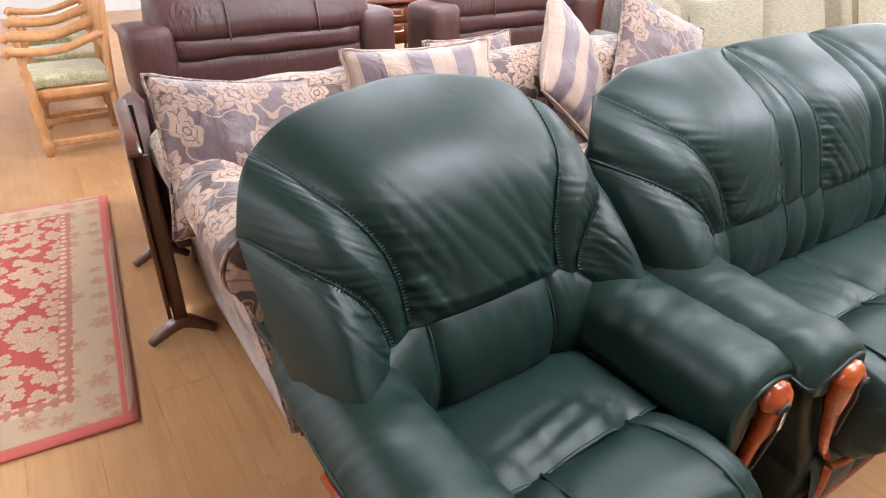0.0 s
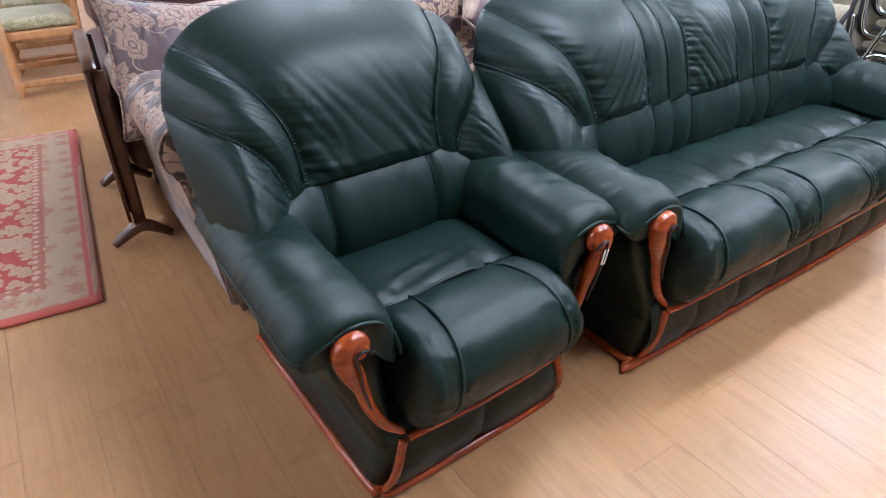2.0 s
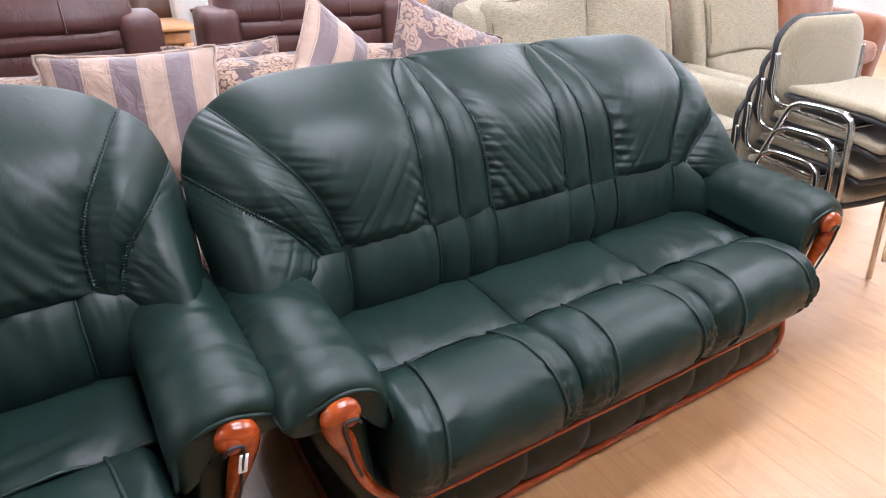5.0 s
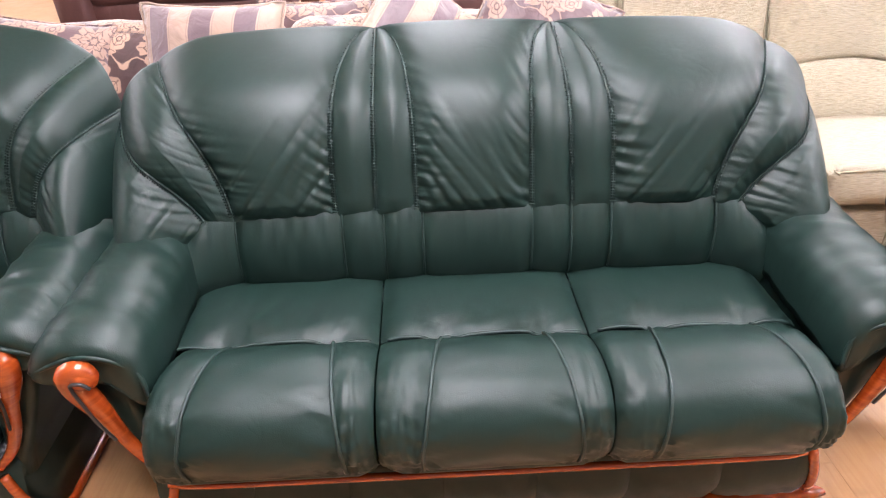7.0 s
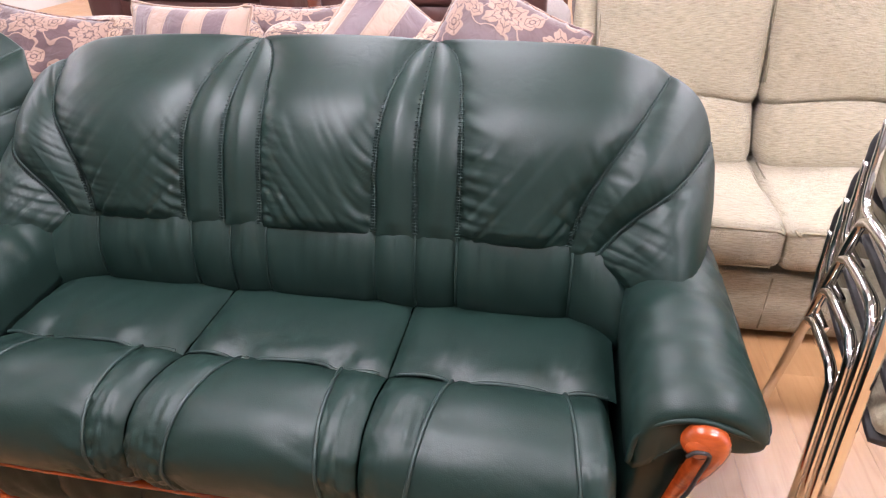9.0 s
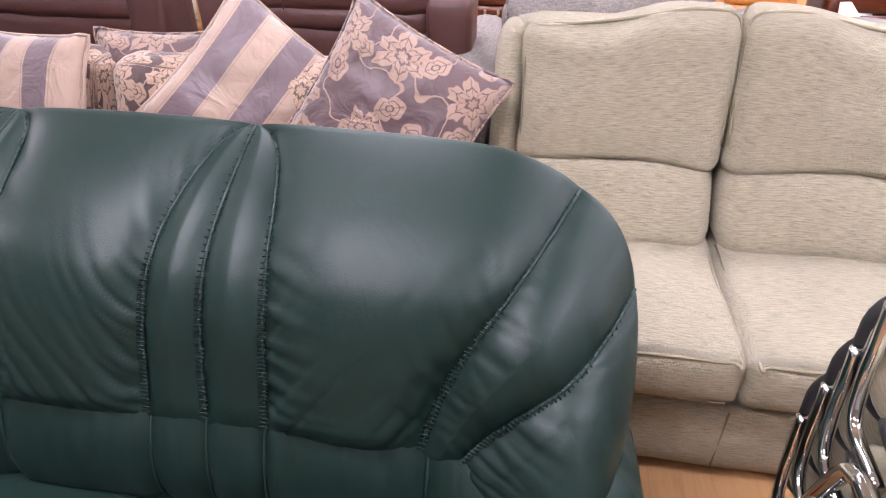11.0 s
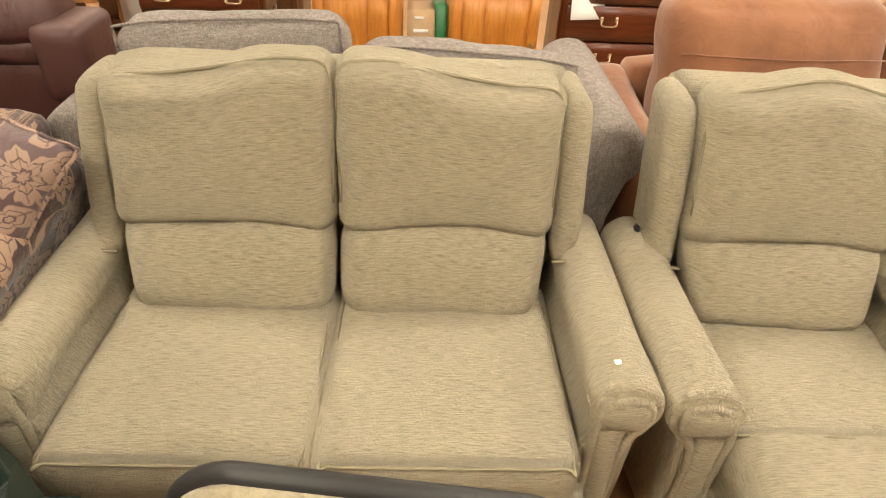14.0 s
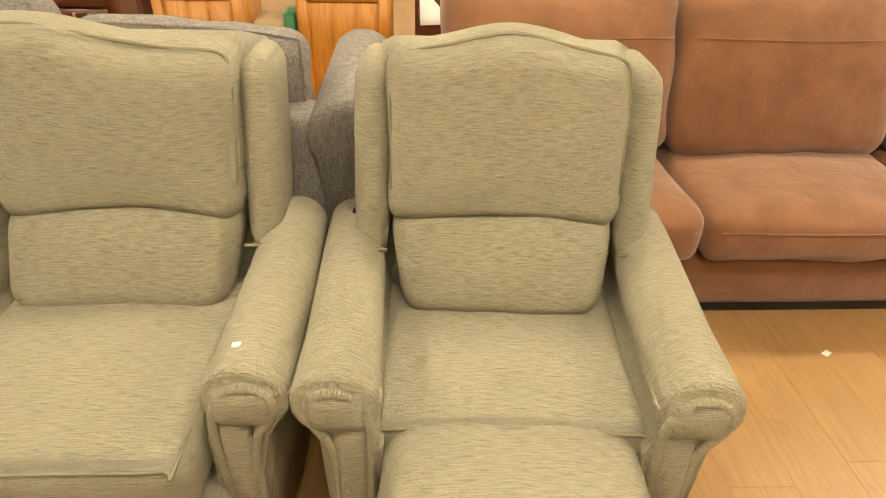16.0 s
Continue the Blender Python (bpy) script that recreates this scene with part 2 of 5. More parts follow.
PINE_LIGHT = wood("light_pine", (0.55, 0.29, 0.12), (0.40, 0.19, 0.07), (25, 25, 4), 0.4, 0.2)
MAHOGANY = wood("mahogany_wood", (0.13, 0.030, 0.010), (0.055, 0.012, 0.005), (4, 40, 40), 0.32, 0.3)
DARKWOOD = wood("dark_oak", (0.10, 0.036, 0.014), (0.045, 0.016, 0.007), (30, 30, 3), 0.35, 0.4)
CHROME, _t, _b = material("chrome", 0.08, 1.0)
_b.inputs["Base Color"].default_value = (0.72, 0.72, 0.72, 1)
BRASS = plain("aged_brass", (0.55, 0.45, 0.30), 0.3, 1.0)
BLACK = plain("black_trim", (0.012, 0.011, 0.011), 0.5)
CHAIRCLOTH = chenille("chair_cloth", (0.29, 0.245, 0.165), (0.35, 0.30, 0.21), (0.23, 0.19, 0.125), 90, 90, 0.25)
GREENCLOTH = floral("green_tapestry", (0.30, 0.28, 0.14), (0.20, 0.20, 0.10), (0.42, 0.37, 0.22), 1.6)
WHITE = plain("white_card", (0.82, 0.82, 0.80), 0.6, 0, 0.04)
PAINT = plain("white_paint", (0.60, 0.59, 0.57), 0.7, 0, 0.05, 3.0)
# unseen south wall's colour, darkened to cut light bounced onto the sofa backs
LOW_BOUNCE = plain("low_bounce_paint", (0.22, 0.20, 0.17), 0.8, 0, 0.05, 3.0)
CEILING = plain("ceiling_board", (0.46, 0.45, 0.43), 0.9, 0, 0.05, 8.0)
CARDBOARD = plain("cardboard", (0.42, 0.29, 0.17), 0.85)
BOTTLE = plain("green_plastic", (0.015, 0.16, 0.055), 0.35)
PATTERN = floral("patterned_paper", (0.75, 0.72, 0.70), (0.45, 0.10, 0.10), (0.55, 0.12, 0.10), 4.0)


def floor_material():
    m, t, b = material("oak_laminate", 0.33, 0, 0.5)
    info = t.nodes.new("ShaderNodeObjectInfo")
    c = t.nodes.new("ShaderNodeTexCoord")
    off = t.nodes.new("ShaderNodeVectorMath")
    off.operation = "SCALE"
    put(t, off.inputs[0], (7.0, 13.0, 3.0))
    put(t, off.inputs[3], info.outputs["Random"])
    add = t.nodes.new("ShaderNodeVectorMath")
    put(t, add.inputs[0], c.outputs["Object"]), put(t, add.inputs[1], off.outputs[0])
    mp = t.nodes.new("ShaderNodeMapping")
    mp.inputs["Scale"].default_value = (34, 2.2, 1)
    t.links.new(add.outputs[0], mp.inputs[0])
    g = noise_tex(t, mp.outputs[0], 1.0, 6, 0.62, 1.6)
    knot = noise_tex(t, add.outputs[0], 7.0, 2, 0.4, 0.5)
    k = mth(t, "MULTIPLY_ADD", knot.outputs[0], 7.0, -4.6, clamp=True)
    cloud = noise_tex(t, add.outputs[0], 3.2, 4, 0.6, 0.8)
    col = ramp(t, g.outputs[0], [(0.25, (0.33, 0.168, 0.068)), (0.5, (0.42, 0.235, 0.105)), (0.78, (0.47, 0.28, 0.135))])
    col = mixc(t, mth(t, "MULTIPLY", k, 0.55), col, (0.20, 0.095, 0.04))
    col = mixc(t, mth(t, "MULTIPLY_ADD", cloud.outputs[0], 1.3, -0.35, clamp=True), col, (0.33, 0.165, 0.065))
    tint = mth(t, "MULTIPLY_ADD", info.outputs["Random"], 0.16, 0.0)
    col = mixc(t, tint, col, (0.30, 0.16, 0.07))
    put(t, b.inputs["Base Color"], col)
    dirt = noise_tex(t, c.outputs["Object"], 4.0, 4)
    put(t, b.inputs["Roughness"], mth(t, "MULTIPLY_ADD", dirt.outputs[0], 0.20, 0.25))
    bump(t, b, g.outputs[0], 0.04, 0.002)
    return m


OAK = floor_material()


def rug_material(w, l):
    """A red field with cream flowers in cream and rust borders; UV in metres from the rug's corner."""
    m, t, b = material("wool_rug", 0.95, 0, 0.1)
    v = coords(t, "UV")
    s = xy(t, v)
    ex = mth(t, "MINIMUM", s[0], mth(t, "SUBTRACT", w, s[0]))
    ey = mth(t, "MINIMUM", s[1], mth(t, "SUBTRACT", l, s[1]))
    e = mth(t, "MINIMUM", ex, ey)
    wob = noise_tex(t, v, 14.0, 3)
    add = t.nodes.new("ShaderNodeVectorMath")
    add.operation = "MULTIPLY_ADD"
    put(t, add.inputs[0], wob.outputs["Color"])
    add.inputs[1].default_value = (0.06, 0.06, 0)
    put(t, add.inputs[2], v)
    f1, i1 = blossom(t, add.outputs[0], 8.4, 6.0, 0.050, 0.6)
    sh = coords(t, "UV", (1, 1, 1), (0, 0, 0.4), (0.31, 0.17, 0))
    f2, i2 = blossom(t, sh, 12.0, 3.0, 0.038, 0.9)
    red, cream, rust = (0.30, 0.030, 0.022), (0.36, 0.255, 0.165), (0.29, 0.10, 0.065)
    field = mixc(t, mth(t, "MAXIMUM", f1, f2), red, cream)
    field = mixc(t, mth(t, "MULTIPLY", mth(t, "MAXIMUM", i1, i2), 0.6), field, rust)
    b1, j1 = blossom(t, add.outputs[0], 8.0, 6.0, 0.048, 0.5)
    border = mixc(t, mth(t, "MULTIPLY", b1, 0.6), cream, (0.30, 0.17, 0.10))
    border = mixc(t, mth(t, "MULTIPLY", j1, 0.9), border, (0.33, 0.07, 0.05))
    f3, j3 = blossom(t, v, 22.0, 5.0, 0.016, 0.2)
    band = mixc(t, f3, rust, (0.46, 0.30, 0.22))
    ground = mixc(t, less(t, e, 0.232, 0.006), field, band)
    ground = mixc(t, less(t, e, 0.182, 0.006), ground, border)
    ground = mixc(t, less(t, e, 0.046, 0.008), ground, (0.40, 0.075, 0.06))
    fade = noise_tex(t, v, 3.0, 4)
    ground = mixc(t, mth(t, "MULTIPLY", fade.outputs[0], 0.14), ground, (0.50, 0.36, 0.26))
    put(t, b.inputs["Base Color"], ground)
    b.inputs["Sheen Weight"].default_value = 0.12
    pile = noise_tex(t, v, 260, 2)
    bump(t, b, pile.outputs[0], 0.5, 0.004)
    return m


# ---- building helpers ----
def mesh_of(name, verts, faces, mat, uv=None, smooth=True):
    me = bpy.data.meshes.new(name)
    me.from_pydata([tuple(v) for v in verts], [], faces)
    if uv is not None:
        layer = me.uv_layers.new(name="UVMap")
        idx = np.empty(len(me.loops), dtype=np.int32)
        me.loops.foreach_get("vertex_index", idx)
        layer.data.foreach_set("uv", np.asarray(uv, dtype=np.float32)[idx].ravel())
    me.materials.append(mat)
    me.update()
    if smooth:
        me.polygons.foreach_set("use_smooth", [True] * len(me.polygons))
    return me


def part(name, shape, mat, parent=None, label="", smooth=True, at=None):
    """One mesh object out of (verts, faces, uv), under a thing or a part."""
    verts, faces, uv = shape
    ob = new(name, mesh_of(name, verts, faces, mat, uv, smooth))
    if parent is not None:
        ob.parent = parent
    if at is not None:
        ob.matrix_basis = at
    if label:
        ob["label"] = label
    return ob


def thing(name, m, label, category, group="", kind=""):
    ob = new(name)
    ob.empty_display_size = 0.1
    ob.matrix_basis = m
    return tagged(ob, label, category, group, kind)


def grid(fn, nu, nv, su=1.0, sv=1.0, close_u=False):
    """A surface from fn(u, v), both from 0 to 1."""
    verts, uv, faces = [], [], []
    for j in range(nv + 1):
        for i in range(nu + (0 if close_u else 1)):
            verts.append(fn(i / nu, j / nv))
            uv.append((i / nu * su, j / nv * sv))
    row = nu if close_u else nu + 1
    for j in range(nv):
        for i in range(nu):
            a, b = j * row + i, j * row + (i + 1) % row
            faces.append((a, b, b + row, a + row))
    return verts, faces, uv


def join(*shapes):
    verts, faces, uv = [], [], []
    for v, f, u in shapes:
        n = len(verts)
        verts += list(v)
        uv += list(u) if u is not None else [(0, 0)] * len(v)
        faces += [tuple(i + n for i in q) for q in f]
    return verts, faces, uv


def moved(shape, m):
    return [tuple(m @ Vector(v)) for v in shape[0]], shape[1], shape[2]


def loft(rings, caps=True, closed=True):
    """Rings of points joined in order, with the ends closed."""
    n = len(rings[0])
    verts = [tuple(p) for r in rings for p in r]
    uv, faces = [], []
    dist = 0.0
    for k, r in enumerate(rings):
        if k:
            dist += (Vector(r[0]) - Vector(rings[k - 1][0])).length
        run = 0.0
        for i, p in enumerate(r):
            if i:
                run += (Vector(p) - Vector(r[i - 1])).length
            uv.append((run, dist))
    for k in range(len(rings) - 1):
        for i in range(n if closed else n - 1):
            a, b = k * n + i, k * n + (i + 1) % n
            faces.append((a, b, b + n, a + n))
    if caps:
        faces.append(tuple(range(n))[::-1])
        faces.append(tuple(range((len(rings) - 1) * n, len(rings) * n)))
    return verts, faces, uv


def smoothed(pts, steps=6):
    """A Catmull-Rom line through points of any dimension."""
    p = [np.array(q, float) for q in pts]
    p = [2 * p[0] - p[1]] + p + [2 * p[-1] - p[-2]]
    out = []
    for i in range(1, len(p) - 2):
        for k in range(steps):
            t = k / steps
            a, b, c, d = p[i - 1], p[i], p[i + 1], p[i + 2]
            out.append(0.5 * (2 * b + (c - a) * t + (2 * a - 5 * b + 4 * c - d) * t * t + (3 * b - a - 3 * c + d) * t**3))
    out.append(p[-2])
    return out


def tube(points, radius, sides=8, steps=5, squash=1.0, curve=True):
    """A round bar along points; a point's fourth number scales its radius."""
    pts = [tuple(p) + (1.0,) * (4 - len(p)) for p in points]
    line = smoothed(pts, steps) if curve else [np.array(p, float) for p in pts]
    rings = []
    side = None
    for i, p in enumerate(line):
        d = Vector(line[min(i + 1, len(line) - 1)][:3] - line[max(i - 1, 0)][:3])
        d = d.normalized() if d.length > 1e-9 else Vector((0, 0, 1))
        if side is None:
            side = d.orthogonal().normalized()
        side = (side - d * side.dot(d)).normalized()
        up = d.cross(side)
        r = float(radius * p[3])
        rings.append([Vector(p[:3]) + r * (math.cos(a) * side + squash * math.sin(a) * up) for a in (2 * math.pi * k / sides for k in range(sides))])
    return loft(rings)


def softbox(sx, sy, sz, r, n=(10, 10, 6), puff=(0, 0, 0), rough=0.0, deform=None, seed=0.0):
    """A padded block centred on its place: rounded edges, bulging faces, uneven surface."""
    half = np.array([sx, sy, sz]) / 2
    r = min(r, *(half * 0.98))
    verts, uv, faces, seen = [], [], [], {}

    def line(k, h):
        s = [2 * i / n[k] - 1 for i in range(n[k] + 1)]
        return [h * (0.55 * q + 0.45 * math.sin(math.pi / 2 * q)) for q in s]

    lines = [line(k, half[k]) for k in range(3)]

    def vertex(p, axis):
        key = (round(p[0], 6), round(p[1], 6), round(p[2], 6), axis)
        if key in seen:
            return seen[key]
        q = np.array(p)
        inner = np.clip(q, -(half - r), half - r)
        d = q - inner
        ln = np.linalg.norm(d)
        out = inner + d / ln * r if ln > 1e-9 else q
        f = q / half
        for k in range(3):
            a, b = (k + 1) % 3, (k + 2) % 3
            out[k] += puff[k] * f[k] * (1 - f[a] ** 2) * (1 - f[b] ** 2)
        if rough:
            e = noise.noise_vector(Vector(out) * 7 + Vector((seed, seed * 1.7, 0)))
            out = out + rough * np.array(e)
        if deform:
            out = np.array(deform(*out))
        verts.append(tuple(out))
        a, b = [(1, 2), (0, 2), (0, 1)][axis]
        uv.append((p[a] + half[a], p[b] + half[b]))
        seen[key] = len(verts) - 1
        return seen[key]

    for axis in range(3):
        a, b = [(1, 2), (2, 0), (0, 1)][axis]
        for sign in (-1, 1):
            for i in range(n[a]):
                for j in range(n[b]):
                    quad = []
                    for di, dj in ((0, 0), (1, 0), (1, 1), (0, 1)):
                        p = [0, 0, 0]
                        p[axis], p[a], p[b] = sign * half[axis], lines[a][i + di], lines[b][j + dj]
                        quad.append(vertex(tuple(p), axis))
                    faces.append(tuple(quad if sign > 0 else quad[::-1]))
    return welded((verts, faces, uv))


def welded(shape):
    """Merges vertices that lie on one another, for smooth shading over the joins."""
    verts, faces, uv = shape
    at, order, nv, nu = {}, [], [], []
    for v, u in zip(verts, uv):
        key = (round(v[0], 5), round(v[1], 5), round(v[2], 5))
        if key not in at:
            at[key] = len(nv)
            nv.append(v)
            nu.append(u)
        order.append(at[key])
    out = []
    for q in faces:
        w = [order[i] for i in q]
        w = [x for k, x in enumerate(w) if x != w[k - 1]]
        if len(w) > 2:
            out.append(tuple(w))
    return nv, out, nu


def block(sx, sy, sz, bevel=0.004, at=(0, 0, 0)):
    """A hard box with a small bevel, standing on at."""
    return moved(softbox(sx, sy, sz, bevel, (3, 3, 3)), Matrix.Translation((at[0], at[1], at[2] + sz / 2)))


def turned(profile, sides=14, at=(0, 0, 0)):
    """A lathe-turned piece: (radius, height) from bottom to top."""
    return loft([[(at[0] + r * math.cos(2 * math.pi * k / sides), at[1] + r * math.sin(2 * math.pi * k / sides), at[2] + z) for k in range(sides)] for r, z in profile])


def scatter_cushion(w, h, thick, seed=0.0, n=22, ruffle=0.0):
    """A stuffed square cushion in the local xz plane, facing -y, with pinched corners and a ruffled edge."""

    def face(sign):
        def fn(u, v):
            x, z = 2 * u - 1, 2 * v - 1
            b = max(0.0, (1 - abs(x) ** 2.6) * (1 - abs(z) ** 2.6)) ** 0.55
            px = x * (1 - 0.09 * (1 - abs(x) ** 2) * 0 - 0.075 * (1 - z * z) * abs(x))
            pz = z * (1 - 0.075 * (1 - x * x) * abs(z))
            e = noise.noise(Vector((x * 2.2 + seed, z * 2.2, sign + seed)))
            fold = noise.noise(Vector((x * 5 + seed * 3, z * 5, 2 * sign)))
            y = sign * thick / 2 * b * (1 + 0.16 * e + 0.10 * fold)
            rim = max(abs(x), abs(z)) ** 8
            y += rim * ruffle * noise.noise(Vector((x * 9 + seed, z * 9, 0)))
            return (px * w / 2, y, pz * h / 2)

        return fn

    a = grid(face(-1), n, n, w, h)
    b = grid(face(1), n, n, w, h)
    b = (b[0], [q[::-1] for q in b[1]], b[2])
    return welded(join(a, b))


# ---- the room ----
X0, X1, Y0, Y1, HIGH = ROOM


def slab(name, lo, hi, mat, label, category="wall"):
    size = [b - a for a, b in zip(lo, hi)]
    ob = part(name, softbox(*size, 0.004, (2, 2, 2)), mat, None, smooth=False)
    ob.location = [(a + b) / 2 for a, b in zip(lo, hi)]
    return tagged(ob, label, category, kind="structure")


floor = slab("floor", (X0, Y0, -0.12), (X1, Y1, -0.012), plain("screed", (0.10, 0.06, 0.03), 0.8), "light oak laminate floor of long planks", "floor")
slab("ceiling", (X0, Y0, HIGH), (X1, Y1, HIGH + 0.12), CEILING, "plain white ceiling of the shop", "ceiling")
slab("wall_north", (X0, Y1, -0.12), (X1, Y1 + 0.2, HIGH), PAINT, "plain white painted wall of the shop")
slab("wall_west", (X0 - 0.2, Y0, -0.12), (X0, Y1, HIGH), PAINT, "plain white painted wall of the shop")
slab("wall_south", (X0, Y0 - 0.2, -0.12), (X1, Y0, HIGH), LOW_BOUNCE, "plain unseen wall behind the walker, darkened to cut bounced light")
slab("wall_east", (X1, Y0, -0.12), (X1 + 0.2, Y1, HIGH), PAINT, "plain white painted wall of the shop")


def lamp_glow():
    m, t, b = material("lit_diffuser", 0.6)
    b.inputs["Emission Color"].default_value = (*LAMP_COLOUR, 1)
    b.inputs["Emission Strength"].default_value = LAMP_POWER
    return m


GLOW = lamp_glow()
# unseen ceiling lights; the two at y = -1.0 are added to brighten seats
first_lamp = None
for ix, lx in enumerate((-4.2, 0.6, 3.6, 6.7)):
    for iy, ly in enumerate((-1.0, 0.3, 2.7, 5.4, 8.6)):
        if iy == 0 and ix not in (1, 2):
            continue
        if first_lamp is None:
            first_lamp = thing("ceiling_light", pose(lx, ly, HIGH), "white ceiling light with a long lit diffuser, placed out of view", "ceiling light", "ceiling lights")
            part("frame", block(1.5, 0.40, 0.05, 0.006, (0, 0, -0.05)), WHITE, first_lamp)
            part("diffuser", block(1.42, 0.33, 0.03, 0.01, (0, 0, -0.075)), GLOW, first_lamp)
        else:
            copy_thing(first_lamp, pose(lx, ly, HIGH))

pillar = part("pillar", block(0.24, 0.24, HIGH, 0.006), PAINT)
pillar.location = (0.66, 4.4, 0)
tagged(pillar, "square pillar painted white", "pillar", kind="structure")


# ---- green leather suite ----
def bulge(u, p=4.0):
    return max(0.0, 1 - abs(2 * u - 1) ** p)


class Outline:
    """The back's upper edge in the xz plane, from one arm over the top to the other."""

    def __init__(self, half, top):
        side = [(0.03, 0.50), (0.012, 0.60), (0.0, 0.70), (0.0, 0.80), (0.012, 0.87), (0.045, 0.935), (0.105, 0.985), (0.19, 1.02), (0.30, 1.04)]
        pts = [(-half + d, z * (1 if z < 0.8 else 1 + (top - 1.05) * 0.8)) for d, z in side]
        mid = [(0.0, top)] if half < 0.6 else [(-half * 0.4, top), (0.0, top + 0.004), (half * 0.4, top)]
        pts = pts + mid + [(-x, z) for x, z in pts[::-1]]
        self.line = np.array(smoothed(pts, 8))
        d = np.r_[0, np.cumsum(np.hypot(*np.diff(self.line, axis=0).T))]
        self.s = d / d[-1]

    def at(self, s):
        return np.array([np.interp(s, self.s, self.line[:, k]) for k in (0, 1)])

    def near(self, x, z):
        return float(self.s[np.argmin(np.hypot(self.line[:, 0] - x, self.line[:, 1] - z))])


def back_y(z):
    return 0.455 + 0.70 * (z - 0.6)


def front_y(z, r):
    """The padding's front along a seam: nearly upright at the foot, lying back towards the upper edge."""
    return back_y(z) - 0.022 + 0.11 * max(0.0, (r - 0.6) / 0.4) ** 2 - 0.068 * math.sin(math.pi * min(1.0, r) ** 1.3)


def seam_at(out, seam, r):
    """A seam runs from its foot (x, z) to its place on the outline; bow under 0.5: a fan's arc, else a rib's arch."""
    foot, s, bow = seam
    i, o = np.array(foot), out.at(s)
    if bow is None or bow < 0.5:
        d = o - i
        n = np.array([math.copysign(abs(d[1]), -d[0]), abs(d[0])]) / max(1e-6, np.hypot(*d))
        return i * (1 - r) + o * r + n * (bow or 0.0) * 4 * r * (1 - r)
    return np.array([o[0] + (i[0] - o[0]) * max(0.0, 1 - r**5.5) ** 0.5, i[1] + (o[1] - i[1]) * r])


def back_panel(out, a, b, puffed, seed, rib):
    """One padded panel between two seams, gathered along both."""
    seats_wide = len(out.line) > 140

    def fn(u, v):
        r = min(1.0, v / 0.8)
        roll = max(0.0, (v - 0.8) / 0.2)
        pa, pb = seam_at(out, a, r), seam_at(out, b, r)
        p = pa * (1 - u) + pb * u
        sa, sb = a[1], b[1]
        p = p + r * r * (out.at(sa + (sb - sa) * u) - (out.at(sa) * (1 - u) + out.at(sb) * u))
        wide = np.linalg.norm(pb - pa)
        amount = min(puffed, 0.32 * wide)
        d = min(u, 1 - u) * wide
        # the padding springs up steeply at each seam and stays full between them
        full = (1 - math.exp(-d / 0.035)) / (1 - math.exp(-0.5 * max(wide, 0.02) / 0.035))
        h = amount * (0.65 * full + 0.35 * bulge(u, 2.2)) * min(1.0, r / 0.10) ** 0.5 * (1 - 0.35 * r**3)
        low = max(0.0, 1 - r) ** 1.2
        if not rib:
            side = 1 if u < 0.5 else -1
            # short gathers, dropping towards the seam, longer near the foot
            reach = 0.022 + 0.035 * low
            drop = (1.2 if side < 0 else -0.5) + 0.5 * low * side
            g = noise.noise(Vector(((p[1] - d * drop * 0.8) * 46, seed * 7 + side, d * 3)))
            g = 2.6 * min(0.35, abs(g)) - 0.6
            ease = min(1.0, d / 0.012)
            h += 0.017 * g * math.exp(-d / reach) * ease * min(1.0, wide / 0.25) * min(1.0, r / 0.06) * (1 - 0.3 * r)
            # long drawn folds in the lower half
            q = p[0] * 0.85 + p[1] * 0.65 if seed % 2 < 1.5 else -p[0] * 0.8 + p[1] * 0.7
            f = noise.noise(Vector((q * 26, (p[0] - p[1]) * 2.5, seed + 9)))
            f = 2.0 * min(0.3, abs(f)) - 0.35
            h += (0.021 if seats_wide else 0.015) * f * low**1.4 * min(1.0, d / 0.03) * min(1.0, r / 0.08) * min(1.0, wide / 0.25) * (0.35 + 0.65 * min(1.0, abs(u - 0.5) * 3))
            h += 0.004 * noise.noise(Vector((p[0] * 8, p[1] * 8, seed))) * min(1.0, d / 0.04)
        else:
            h += 0.0035 * noise.noise(Vector((p[1] * 34 + d * 30, seed, 0))) * math.exp(-d / 0.02) * min(1.0, d / 0.006)
        x, z = p
        y = front_y(z, r)
        ny, nz = -0.82, 0.57
        y, z = y + ny * h, z + nz * h * (0.1 + 0.9 * r)
        if roll:
            ang = roll * math.pi / 2
            so = min(0.99, max(0.01, sa + (sb - sa) * u))
            tx, tz = out.at(so + 0.01) - out.at(so - 0.01)
            ln = math.hypot(tx, tz)
            drop = -0.085 * (1 - math.cos(ang))
            y += 0.035 * math.sin(ang)
            x, z = x - tz / ln * drop, z + tx / ln * drop
        return (x, y, z)

    return grid(fn, 18 if rib else 56, 96)


def seam_line(out, s, r=0.0032):
    pts = []
    for k in range(1, 25):
        q = k / 24
        x, z = seam_at(out, s, q)
        pts.append((x, front_y(z, q) - 0.005, z))
    return tube(pts, r, 6, 2)


